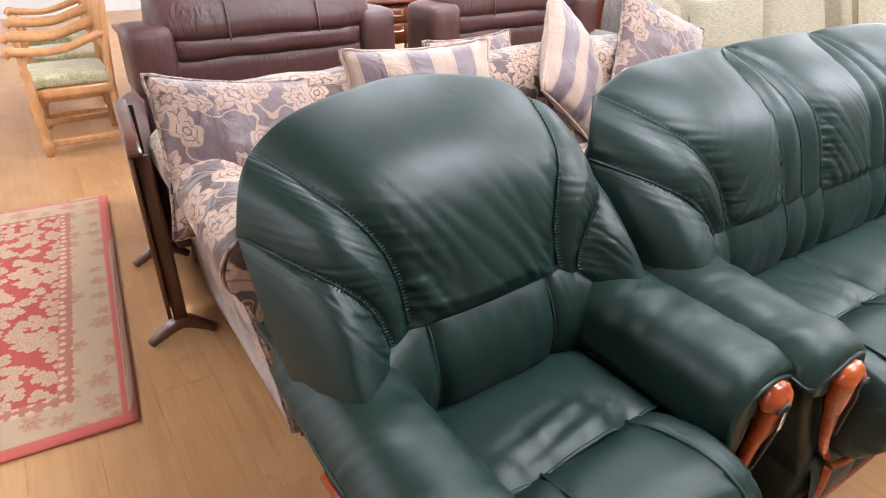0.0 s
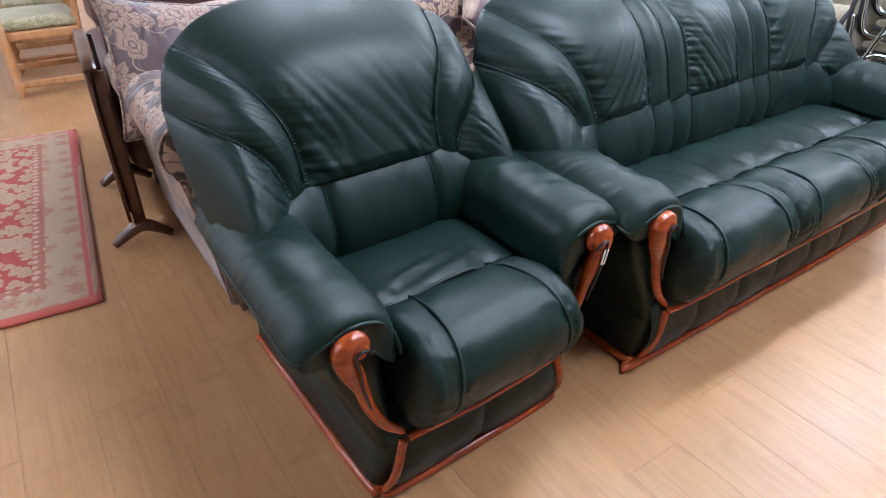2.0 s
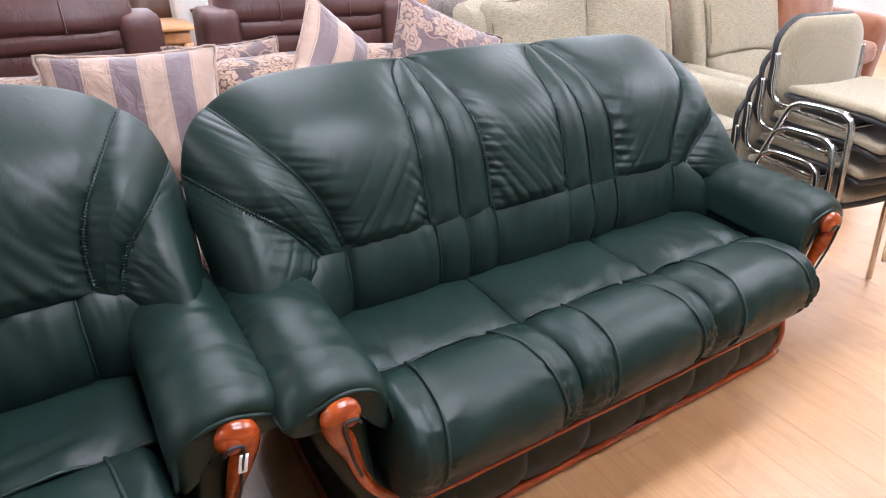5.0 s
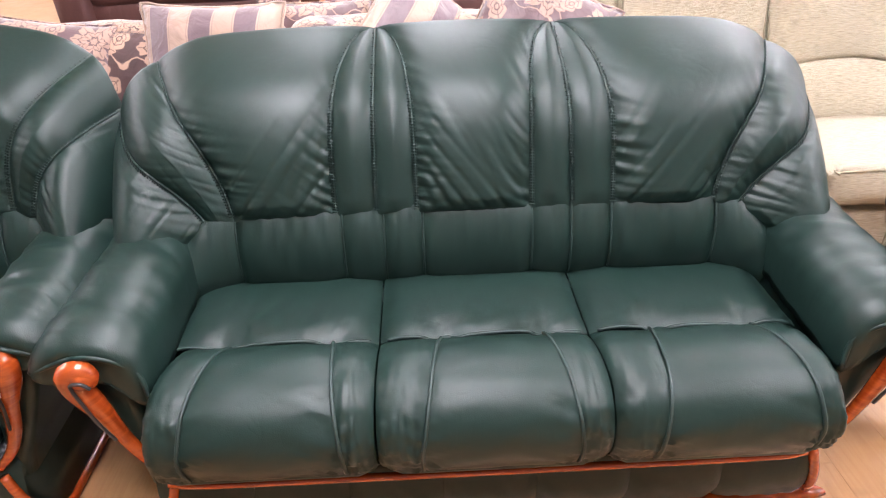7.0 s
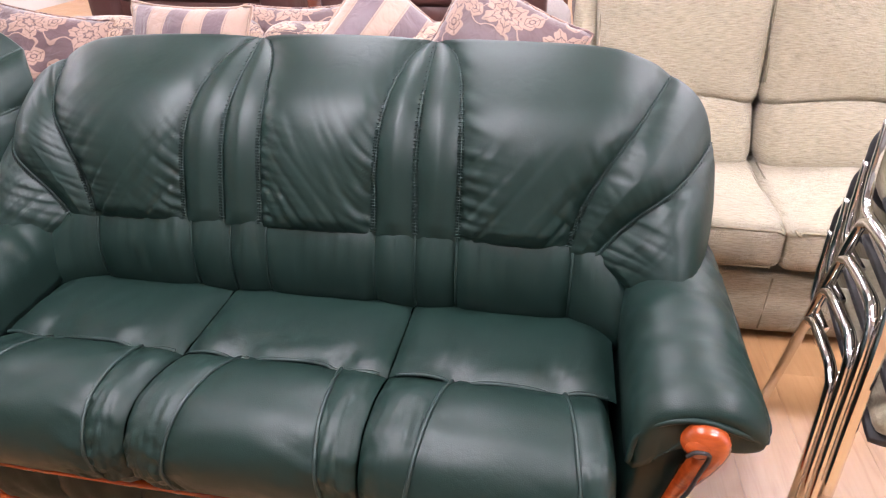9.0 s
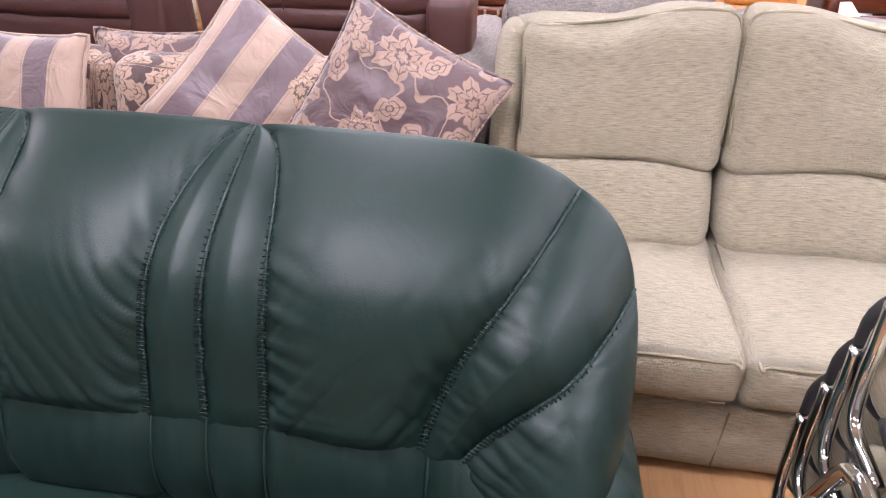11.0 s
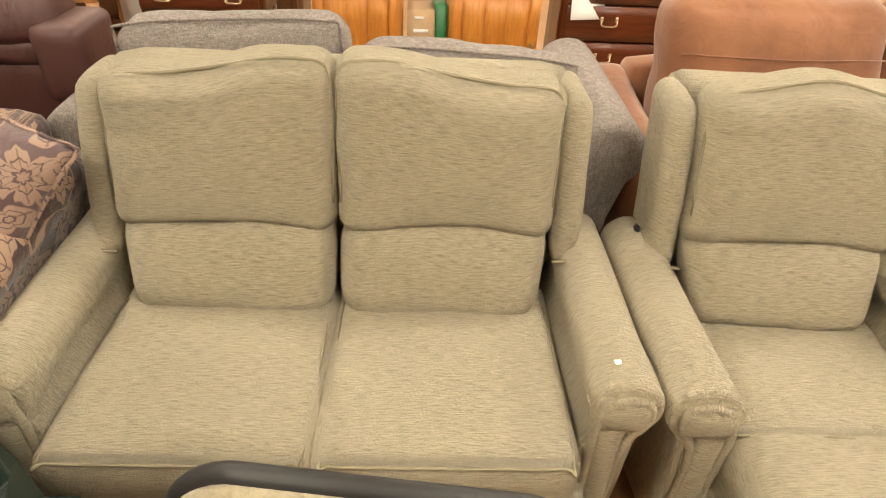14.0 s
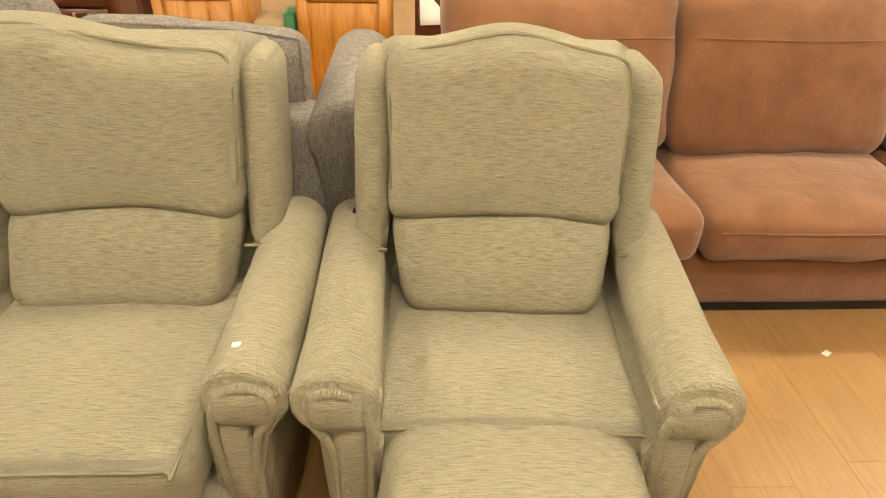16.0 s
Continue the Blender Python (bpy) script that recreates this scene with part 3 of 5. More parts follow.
def stitches(out, s):
    """Two rows of small raised stitches, one on each side of a seam."""
    bars = []
    length = sum(np.hypot(*(seam_at(out, s, (k + 1) / 20) - seam_at(out, s, k / 20))) for k in range(20))
    count = int(length / 0.0075)
    for k in range(2, count):
        q = k / count
        x, z = seam_at(out, s, q)
        d = seam_at(out, s, min(1.0, q + 0.02)) - seam_at(out, s, q - 0.02)
        nx, nz = np.array([d[1], -d[0]]) / max(1e-6, np.hypot(*d)) * 0.0075
        y = front_y(z, q) - 0.0075
        bars.append(tube([(x - nx, y - 0.002, z - nz), (x, y - 0.001, z), (x + nx, y - 0.002, z + nz)], 0.0015, 4, 1))
    return join(*bars)


def leather_seat(name, m, k, half, seats, label, category, inset):
    """k: half the way between the carved knobs; half: half the back's width."""
    it = thing(name, m, label, category)
    out = Outline(half, 1.05 if seats > 1 else 1.085)
    xs = k - 0.105  # inner side of the arms
    # body: sides and base, one rounded shell
    rings = []
    for z, hx, y0, y1 in ((0.025, k - 0.04, 0.03, 0.84), (0.12, k - 0.052, 0.012, 0.86), (0.21, k - 0.05, 0.0, 0.87), (0.25, k - 0.045, 0.012, 0.875)):
        ring = []
        for sx, sy in ((-1, 0), (1, 0), (1, 1), (-1, 1)):
            for q in range(5):
                a = math.pi / 2 * (q / 4) + {(-1, 0): math.pi, (1, 0): 1.5 * math.pi, (1, 1): 0, (-1, 1): 0.5 * math.pi}[(sx, sy)]
                r = 0.05
                ring.append((sx * (hx - r) + r * math.cos(a), (y0 + r if sy == 0 else y1 - r) + r * math.sin(a), z))
        rings.append(ring)
    part("body", loft(rings), GREEN, it)
    for sx in (-1, 1):
        rings = []
        for z, xi, xo, y0 in ((0.19, k - 0.10, k - 0.05, 0.012), (0.26, k - 0.10, k - 0.04, 0.02), (0.34, k - 0.09, k - 0.005, 0.026), (0.44, k - 0.085, k + 0.035, 0.028), (0.545, k - 0.08, k + 0.06, 0.028)):
            r = 0.022
            ring = []
            for cx, cy, a0 in ((xi + r, y0 + r, math.pi), (xo - r, y0 + r, 1.5 * math.pi), (xo - r, 0.86, 0), (xi + r, 0.86, 0.5 * math.pi)):
                ring += [(sx * (cx + r * math.cos(a0 + q * math.pi / 8)), cy + r * math.sin(a0 + q * math.pi / 8), z) for q in range(5)]
            rings.append(ring if sx > 0 else ring[::-1])
        part("side_panel", loft(rings), GREEN, it)
    # rear of the back
    n = 40
    rim = [out.at(j / n) for j in range(n + 1)]
    inner = [np.array(q) + np.array([-math.copysign(min(abs(q[0]), 0.05), q[0]), -0.05]) for q in rim]
    front = [(x, back_y(z) + 0.04, z) for x, z in inner]
    rear = [(x * 0.985, 0.80 + 0.05 * (z - 0.6), z - 0.03) for x, z in inner]
    foot = [(x * 0.985, 0.82, 0.5) for x, z in inner]
    part("back_shell", loft([front, rear, foot], False, False), GREEN, it)
    # upper back panels
    if seats > 1:
        fans = [((-half + inset[0] - 0.06, 0.56), out.near(-half + 0.03, 0.51), None), ((-half + inset[1], 0.64), out.near(-half, 0.852), 0.034), ((-half + inset[2], 0.652), out.near(-half + 0.115, 1.0), 0.045)]
        ribs = []
        for c in (-0.262, 0.262):
            sc = out.near(c, 1.05)
            ribs += [((c - 0.108, 0.655), sc - 0.002, 1), ((c, 0.655), sc, None), ((c + 0.108, 0.655), sc + 0.002, 1)]
        seams = fans + ribs
    else:
        fans = [((-half + inset[0] - 0.05, 0.57), out.near(-half + 0.03, 0.51), None), ((-half + inset[1], 0.655), out.near(-half, 0.87), 0.052), ((-half + inset[2], 0.675), out.near(-half + 0.085, 1.0), 0.06)]
        seams = list(fans)
    seams += [((-i[0], i[1]), 1 - s, b) for i, s, b in fans[::-1]]
    for j, (a, b) in enumerate(zip(seams[:-1], seams[1:])):
        wide = abs(b[0][0] - a[0][0])
        rib = a[2] == 1 or b[2] == 1
        rib = rib and (a[2] is None or b[2] is None)
        part("back_panel", back_panel(out, a, b, 0.05 if wide > 0.2 else 0.026 if rib else 0.042, j + seats * 3.3, rib), GREEN, it)
    for s in seams[1:-1]:
        sm = part("stitched_seam", seam_line(out, s), SEAM, it)
        part("stitching", stitches(out, s), GREEN, sm)
    # lumbar roll
    ends = xs + (0.015 if seats > 1 else 0.055)
    edges = [-ends]
    if seats > 1:
        edges += [-0.64, -0.355, -0.245, -0.14, 0.155, 0.262, 0.37, 0.655]
    else:
        edges += [-0.17, 0.17]
    edges += [ends]

    def lumbar(x0, x1, seed):
        def fn(u, v):
            x = x0 + (x1 - x0) * u
            e = abs(x) / (xs + 0.015)
            top = 0.684 - (0.085 * max(0.0, (e - 0.80) / 0.2) ** 2 if seats > 1 else 0.03 * max(0.0, (e - 0.5) / 0.5) ** 2)
            z = 0.40 + (top - 0.40) * v
            dd = min(u, 1 - u) * (x1 - x0)
            h = min(0.022, 0.16 * (x1 - x0)) * (1 - math.exp(-dd / 0.018)) * math.sin(math.pi * min(1, 0.04 + 0.96 * v)) ** 0.35 if v < 1 else 0
            # small pleats hanging from the upper edge
            h += 0.013 * (2 * min(0.3, abs(noise.noise(Vector((x * 24, v * 1.2, seed))))) - 0.3) * v**1.5 * (1 - 0.6 * bulge(u, 8) * (x1 - x0 < 0.15))
            h += 0.004 * noise.noise(Vector((x * 12, v * 3, seed + 3)))
            y = 0.505 - 0.075 * math.sin(math.pi * v) ** 0.6 * (1 - 0.3 * v) - h - (0.07 if seats > 1 else 0.02) * max(0.0, (e - 0.82) / 0.18) ** 2
            return (x, y, z + 0.012 * bulge(u, 3) * v)

        return grid(fn, 24, 36)

    for j, (x0, x1) in enumerate(zip(edges[:-1], edges[1:])):
        lum = lumbar(x0, x1, j)
        panel = part("lumbar_panel", lum, GREEN, it)
        if j:
            part("stitched_seam", tube([tuple(np.array(lum[0][25 * q]) + np.array([0, -0.003, 0])) for q in range(2, 36)], 0.003, 6, 1), SEAM, panel)
    # seat cushions: a flat pad behind and three rolled sections in front
    wide = 2 * xs / seats
    prof = smoothed([(0.178, 0.462), (0.13, 0.487), (0.06, 0.505), (-0.015, 0.503), (-0.07, 0.475), (-0.102, 0.425), (-0.105, 0.37), (-0.082, 0.315), (-0.04, 0.275), (0.03, 0.255)], 4)
    arc = np.linspace(0, 1, len(prof))
    prof = np.array(prof)
    for c in range(seats):
        x0 = -xs + c * wide
        cushion = part("seat_cushion", moved(softbox(wide * 0.98, 0.56, 0.17, 0.05, (8, 8, 4)), Matrix.Translation((x0 + wide / 2, 0.21, 0.335))), GREEN, it)

        def pad(u, v, x0=x0, c=c):
            x = x0 + wide * (0.004 + 0.992 * u)
            y = 0.172 + 0.31 * v
            z = 0.458 + 0.034 * bulge(u, 7) ** 0.8 * (1 - 0.45 * math.exp(-v * 0.31 / 0.03)) * (1 - v**5)
            for q in (0.29, 0.78):
                z -= 0.016 * math.exp(-((u - q) * wide / 0.045) ** 2 - ((v) * 0.3 / 0.06) ** 2)
            for q in (0.29, 0.78):
                dx, dy = (u - q) * wide, v * 0.31 + 0.004
                far_q = math.hypot(dx, dy)
                ray = noise.noise(Vector((math.atan2(dy, dx) * 3.4, q * 9, c * 2.0)))
                z += 0.024 * math.exp(-far_q / 0.065) * (min(0.4, abs(ray)) * 2.4 - 0.5) * min(1.0, far_q / 0.015)
            star = noise.noise(Vector((u * 11 + c, v * 5, 3.0)))
            z += 0.008 * star * (1 - v) ** 2 * min(1, v * 8)
            if seats == 1:
                d = (v - 0.22 - 0.25 * (u - 0.45)) * 0.31
                z += 0.009 * math.sin(d * 130) * math.exp(-((u - 0.45) / 0.22) ** 2) * math.exp(-(d / 0.045) ** 2)
            return (x, y, z)

        part("rear_pad", grid(pad, 30, 18), GREEN, cushion)

        def roll(ua, ub, fa, fb, seed, x0=x0):
            def fn(u, v):
                k = min(1.0, v * 1.6)
                a, b = ua + (fa - ua) * k, ub + (fb - ub) * k
                x = x0 + wide * (a + (b - a) * u)
                y = np.interp(v, arc, prof[:, 0])
                z = np.interp(v, arc, prof[:, 1])
                d = min(u, 1 - u) * (b - a) * wide
                whole = a + (b - a) * u
                edge = min(whole, 1 - whole) * wide
                swell = math.sin(math.pi * min(1, 0.06 + v)) ** 0.5
                h = (0.026 * (1 - math.exp(-edge / 0.022)) - 0.020) * swell
                h += (0.009 * (1 - math.exp(-d / 0.02)) - 0.004) * swell
                # gathers along the seams, stronger further down
                pleat = 2.4 * min(0.35, abs(noise.noise(Vector((v * 26 + d * 22, seed * 5 + (u > 0.5), 1))))) - 0.5
                h += 0.020 * math.exp(-d / 0.05) * pleat * min(1, d / 0.01) * min(1.0, v * 1.6)
                h += 0.004 * noise.noise(Vector((x * 10, v * 9 + x * 5, seed)))
                h += 0.006 * noise.noise(Vector((x * 30, v * 3, seed + 4))) * max(0.0, v - 0.45)
                for out_edge, q in ((x0 < -xs + 0.01 and ua < 0.01, u), (x0 > xs - wide - 0.01 and ub > 0.99, 1 - u)):
                    if out_edge and q < 0.45:
                        shrink = math.sqrt(max(0.0, 1 - (1 - q / 0.45) ** 2.4))
                        y, z = 0.04 + (y - 0.04) * shrink, 0.35 + (z - 0.35) * shrink
                for q in (0.29, 0.78):
                    dx, dy = x - x0 - wide * q, v * 0.62 + 0.004
                    far_q = math.hypot(dx, dy)
                    h += 0.008 * math.exp(-far_q / 0.05) * (2.0 * min(0.4, abs(noise.noise(Vector((math.atan2(dy, dx) * 3.0, seed, 5))))) - 0.4) * min(1.0, far_q / 0.02)
                an = math.atan2(0.33 - z, y - 0.10)
                return (x, y + h * math.cos(an), z - h * math.sin(an))

            return fn

        for j, (ua, ub, fa, fb) in enumerate(((0.004, 0.29, 0.004, 0.19), (0.29, 0.78, 0.19, 0.86), (0.78, 0.996, 0.86, 0.996))):
            fn = roll(ua, ub, fa, fb, c * 3 + j)
            part("front_roll", grid(fn, 26, 48), GREEN, cushion)
            if j:
                part("stitched_seam", tube([tuple(np.array(fn(0.004, q / 24)) + np.array([0, -0.004 * q / 24, 0.003])) for q in range(20)], 0.0045, 6, 2), SEAM, cushion)
        part("stitched_seam", tube([tuple(np.array(pad(q / 28, 0.0)) + np.array([0, 0.002, 0.001])) for q in range(1, 28)], 0.0048, 6, 2), SEAM, cushion)
    # front skirt, gathered
    cuts = np.linspace(-k + 0.07, k - 0.07, (2 if seats == 1 else 7) + 1)

    def skirt(x0, x1, seed):
        def fn(u, v):
            x = x0 + (x1 - x0) * u
            h = 0.012 * bulge(u, 5) + 0.006 * noise.noise(Vector((x * 34 + v * 4, v * 1.5, seed)))
            return (x, 0.012 - h - 0.02 * math.sin(math.pi * v), 0.045 + 0.175 * v)

        return grid(fn, 22, 8)

    for j in range(len(cuts) - 1):
        part("skirt_panel", skirt(cuts[j], cuts[j + 1], j), GREEN, it)
    part("wooden_rail", tube([(-k + 0.115, -0.018, 0.226), (-k + 0.3, -0.028, 0.226), (k - 0.3, -0.028, 0.226), (k - 0.115, -0.018, 0.226)], 0.010, 8, 6), CHERRY, it, "thin polished cherry wood rail")
    part("plinth_rail", tube([(-k + 0.042, 0.80, 0.016), (-k + 0.042, 0.11, 0.016), (-k + 0.062, 0.04, 0.016), (-k + 0.13, 0.016, 0.016), (k - 0.13, 0.016, 0.016), (k - 0.062, 0.04, 0.016), (k - 0.042, 0.11, 0.016), (k - 0.042, 0.80, 0.016)], 0.016, 8, 5), CHERRY, it, "polished cherry wood plinth rail")
    for sx in (-1, 1):
        # arm pad
        ka = k + (0.016 * sx if seats > 1 else 0.0)
        rings = []
        sect = [(-0.118, 0.47), (-0.118, 0.53), (-0.108, 0.59), (-0.07, 0.632), (-0.01, 0.65), (0.05, 0.645), (0.092, 0.618), (0.116, 0.588), (0.114, 0.568), (0.08, 0.555), (0.0, 0.56), (-0.06, 0.54), (-0.095, 0.49)]
        sect = [tuple(q) for q in smoothed(sect + sect[:1], 3)][:-1]
        stations = ((0.62, 0.9, 0.035), (0.5, 1.0, 0.02), (0.35, 1.0, 0.008), (0.2, 1.02, 0.0), (0.1, 1.04, -0.004), (0.07, 1.04, -0.008), (0.04, 1.03, -0.012), (0.018, 0.99, -0.02), (0.007, 0.92, -0.026), (0.003, 0.8, -0.026), (0.006, 0.6, -0.02))
        for y, s, lift in [st for a, b in zip(stations[:-1], stations[1:]) for st in (tuple(p + (q - p) * f / steps for p, q in zip(a, b)) for steps in [max(1, int((a[0] - b[0]) / 0.008))] for f in range(steps))] + [stations[-1]]:
            ring = []
            for x, z in sect:
                zc = 0.575
                e = 0.006 * noise.noise(Vector((x * 6, y * 22 + sx * 3, z * 10)))
                e += 0.012 * (2.4 * min(0.3, abs(noise.noise(Vector((x * 4 + 5, y * 30 + x * 18 * sx, z * 6))))) - 0.35) * max(0.0, noise.noise(Vector((x * 5, y * 7, sx * 4.0))) + 0.35)
                ring.append((sx * (ka + 0.005 + x * s), y, zc + (z - zc) * s + lift + e))
            rings.append(ring if sx > 0 else ring[::-1])
        arm = part("arm_pad", loft(rings), GREEN, it)
        edge = [(sx * (ka + 0.118 * s + 0.004), y, z) for y, s, z in ((0.62, 0.9, 0.605), (0.4, 1.0, 0.588), (0.2, 1.02, 0.576), (0.06, 1.05, 0.567), (0.03, 1.0, 0.558), (0.014, 0.92, 0.558))] + [(sx * (ka + 0.06), 0.003, 0.585), (sx * (ka - 0.0), 0.001, 0.604), (sx * (ka - 0.06), 0.005, 0.588), (sx * (ka - 0.102), 0.014, 0.54), (sx * (ka - 0.116), 0.0, 0.48)]
        part("piping", tube(edge, 0.006, 6, 5), GREEN, arm)
        # carved wooden front
        pts = [(0.010, 0.54, 0.8), (0.016, 0.562, 1.0), (0.0, 0.577, 1.3), (-0.024, 0.564, 1.5), (-0.02, 0.525, 1.45), (-0.004, 0.48, 1.3), (0.012, 0.43, 0.95), (0.03, 0.36, 0.8), (0.062, 0.29, 0.7), (0.115, 0.228, 0.55)]
        curl = part("carved_front", tube([(sx * (ka - x), 0.004 - 0.010 * max(0.0, min(1.0, (z - 0.4) / 0.15)), z, s) for x, z, s in pts], 0.0185, 12, 6, 1.1), CHERRY, it, "polished carved cherry wood scroll")
        part("knob", moved(softbox(0.056, 0.066, 0.056, 0.028, (8, 8, 8)), Matrix.Translation((sx * (ka - 0.002), -0.004, 0.560))), CHERRY, curl)
        # the groove isn't cut: a thin black bar draws it along the curl
        part("groove_line", tube([(sx * (ka - 0.024), -0.032, 0.548), (sx * (ka - 0.012), -0.037, 0.566), (sx * (ka + 0.008), -0.037, 0.564), (sx * (ka + 0.012), -0.034, 0.545), (sx * (ka + 0.004), -0.034, 0.51), (sx * (ka - 0.004), -0.027, 0.45), (sx * (ka - 0.022), -0.018, 0.38)], 0.004, 6, 5), BLACK, curl)
        part("lower_scroll", tube([(sx * (ka - 0.105), -0.008, 0.215, 1), (sx * (ka - 0.088), -0.012, 0.15, 1.1), (sx * (ka - 0.075), -0.004, 0.09, 1.0), (sx * (ka - 0.06), 0.02, 0.035, 0.9)], 0.012, 8, 5), CHERRY, it)
    return it


sofa_green = leather_seat("leather_sofa", pose(0.862, 0.0, 0), 0.872, 0.985, 3, "dark green leather three-seat sofa with cherry wood scrolls", "sofa", (0.21, 0.28, 0.345))
chair_green = leather_seat("leather_armchair", pose(-0.57, 0.035, 0, 0, 0, 2), 0.362, 0.472, 1, "dark green leather armchair with cherry wood scrolls", "armchair", (0.175, 0.205, 0.255))
slot = part("lever_slot", moved(softbox(0.012, 0.05, 0.028, 0.012, (4, 4, 4)), Matrix.Translation((-0.412, 0.16, 0.44))), BLACK, chair_green)
tag_green = part("price_tag", block(0.018, 0.002, 0.045, 0.0008, (0, 0, 0)), WHITE)
tag_green.matrix_basis = pose(-0.205, 0.012, 0.495, 0, 12, 5)
tagged(tag_green, "small white paper tag on the armchair's scroll", "tag")


# ---- beige wing suite ----
def beige_seat(name, m, seats, label, category):
    """Local: x across from the middle, y = 0 at the front of the base, going back."""
    it = thing(name, m, label, category)
    sofa = seats > 1
    w = 0.622 if sofa else 0.605
    hw = w * seats / 2
    part("base", moved(softbox(2 * hw + 0.1, 0.86, 0.25, 0.02, (12, 6, 5), (0, 0.01, 0), 0.004), Matrix.Translation((0, 0.47, 0.165))), BEIGE, it)
    for j in range(4):
        fx = (-1 if j % 2 else 1) * (hw - 0.02)
        part("foot", block(0.06, 0.06, 0.045, 0.006, (fx, 0.10 if j < 2 else 0.86, 0)), DARKWOOD, it)
    for j in range(3 if sofa else 0):
        part("base_seam", tube([(-hw + 0.3 + j * (hw - 0.3), 0.034, 0.06), (-hw + 0.3 + j * (hw - 0.3), 0.03, 0.27)], 0.003, 6, 1), PIPING, it)
    for c in range(seats):
        cx = -hw + w * (c + 0.5)
        if sofa:
            cu = part("seat_cushion", moved(softbox(w + 0.006, 0.66, 0.155, 0.035, (14, 14, 6), (0, 0.012, 0.022), 0.006, None, c * 3.1), Matrix.Translation((cx, 0.325, 0.395))), BEIGE, it)
            e = w / 2 - 0.02
            part("piping", tube([(cx - e, 0.55, 0.466), (cx - e, 0.03, 0.462), (cx - e + 0.02, 0.006, 0.461), (cx - e / 2, 0.0, 0.466), (cx, -0.002, 0.468), (cx + e / 2, 0.0, 0.466), (cx + e - 0.02, 0.006, 0.461), (cx + e, 0.03, 0.462), (cx + e, 0.55, 0.466)], 0.0045, 6, 4), PIPING, cu)
            part("lower_piping", tube([(cx - e + 0.01, 0.006, 0.33), (cx + e - 0.01, 0.006, 0.33)], 0.0045, 6, 4), PIPING, cu)
        else:
            def dip(x, y, z):
                if y > -0.02:
                    return (x, y, z)
                k = min(1.0, (-0.02 - y) / 0.32)
                return (x * (1 + 0.04 * k), y, z + 0.012 * math.sin(math.pi * k) - 0.01 * k)

            cu = part("seat_cushion", moved(softbox(w - 0.004, 0.54, 0.16, 0.02, (14, 12, 6), (0, 0, 0.022), 0.006), Matrix.Translation((0, 0.40, 0.380))), BEIGE, it)
            part("footrest", moved(softbox(w - 0.05, 0.42, 0.36, 0.075, (14, 12, 10), (0, 0.03, 0.03), 0.008, dip), Matrix.Translation((0, -0.015, 0.274))), BEIGE, it)
            part("seam_cord", tube([(-w / 2 + 0.01, 0.132, 0.452), (0, 0.132, 0.461), (w / 2 - 0.01, 0.132, 0.452)], 0.005, 6, 4), PIPING, it)

        # lower back roll, arched along its upper edge
        def arch(x, y, z, c=c):
            k = (z + 0.12) / 0.24
            q = 1 - (x / (w / 2)) ** 2
            slim = 0.86 + 0.14 * k if not sofa or x * (2 * c - 1) > 0 else 0.985
            return (x * slim, y + 0.10 * k - 0.05 * (1 - k), z + k * 0.035 * q - 0.012 * (1 - k))

        part("lumbar_cushion", moved(softbox(w - 0.008, 0.20, 0.24, 0.066, (18, 10, 14), (0, 0.036, 0.0), 0.007, arch, c), Matrix.Translation((cx, 0.632, 0.577))), BEIGE, it)

        # upper back cushion with its shaped top
        def crown(x, y, z, c=c):
            k = min(1.0, max(0.0, (z + 0.05) / 0.25))
            if sofa:
                q = (x / (w / 2)) * (1 if c == 0 else -1)  # towards the middle of the sofa
                lift = 0.055 / (1 + math.exp(-7 * (q - 0.05))) - 0.025
            else:
                lift = 0.05 * math.exp(-(x / 0.16) ** 2) - 0.02
            low = max(0.0, (-z - 0.08) / 0.14)
            return (x * (1 + 0.015 * k), y + 0.30 * (z + 0.22), z + k * lift + low * 0.035 * (1 - (x / (w / 2)) ** 2))

        def backcushion(depth, dz):
            return softbox(w + 0.004, depth, 0.45 + dz, 0.066, (22, 10, 22), (0, 0.032, 0), 0.009, crown, c * 5.0 + 2)

        bc = part("back_cushion", moved(backcushion(0.17, 0), Matrix.Translation((cx, 0.685, 0.872))), BEIGE, it)
        edge = []
        for px, pz in ((-0.5, -0.30), (-0.5, 0.2), (-0.49, 0.40), (-0.46, 0.455), (-0.40, 0.472), (-0.25, 0.478), (0.0, 0.48), (0.25, 0.478), (0.40, 0.472), (0.46, 0.455), (0.49, 0.40), (0.5, 0.2), (0.5, -0.30)):
            x, y, z = crown(px * (w - 0.022), -0.047, pz * 0.44 + 0.006)
            edge.append((cx + x, 0.68 + y, 0.872 + z))
        part("piping", tube(edge, 0.005, 6, 4), PIPING, bc)

    # back frame and wings
    def tilt(x, y, z):
        return (x, y + 0.26 * (z + 0.35), z)

    part("back_frame", moved(softbox(2 * hw + 0.10, 0.14, 0.78, 0.05, (10, 6, 12), (0, 0.01, 0.0), 0.004, tilt), Matrix.Translation((0, 0.78, 0.66))), BEIGE, it)
    for sx in (-1, 1):
        def wing(x, y, z):
            k = max(0.0, (z + 0.1) / 0.35)
            return (x, y + 0.27 * (z + 0.25) + 0.02 * k, z)

        wg = part("wing", moved(softbox(0.09, 0.23, 0.475, 0.043, (8, 10, 14), (0.004, 0.008, 0.01), 0.005, wing, sx), Matrix.Translation((sx * (hw + 0.045), 0.735, 0.795))), BEIGE, it)
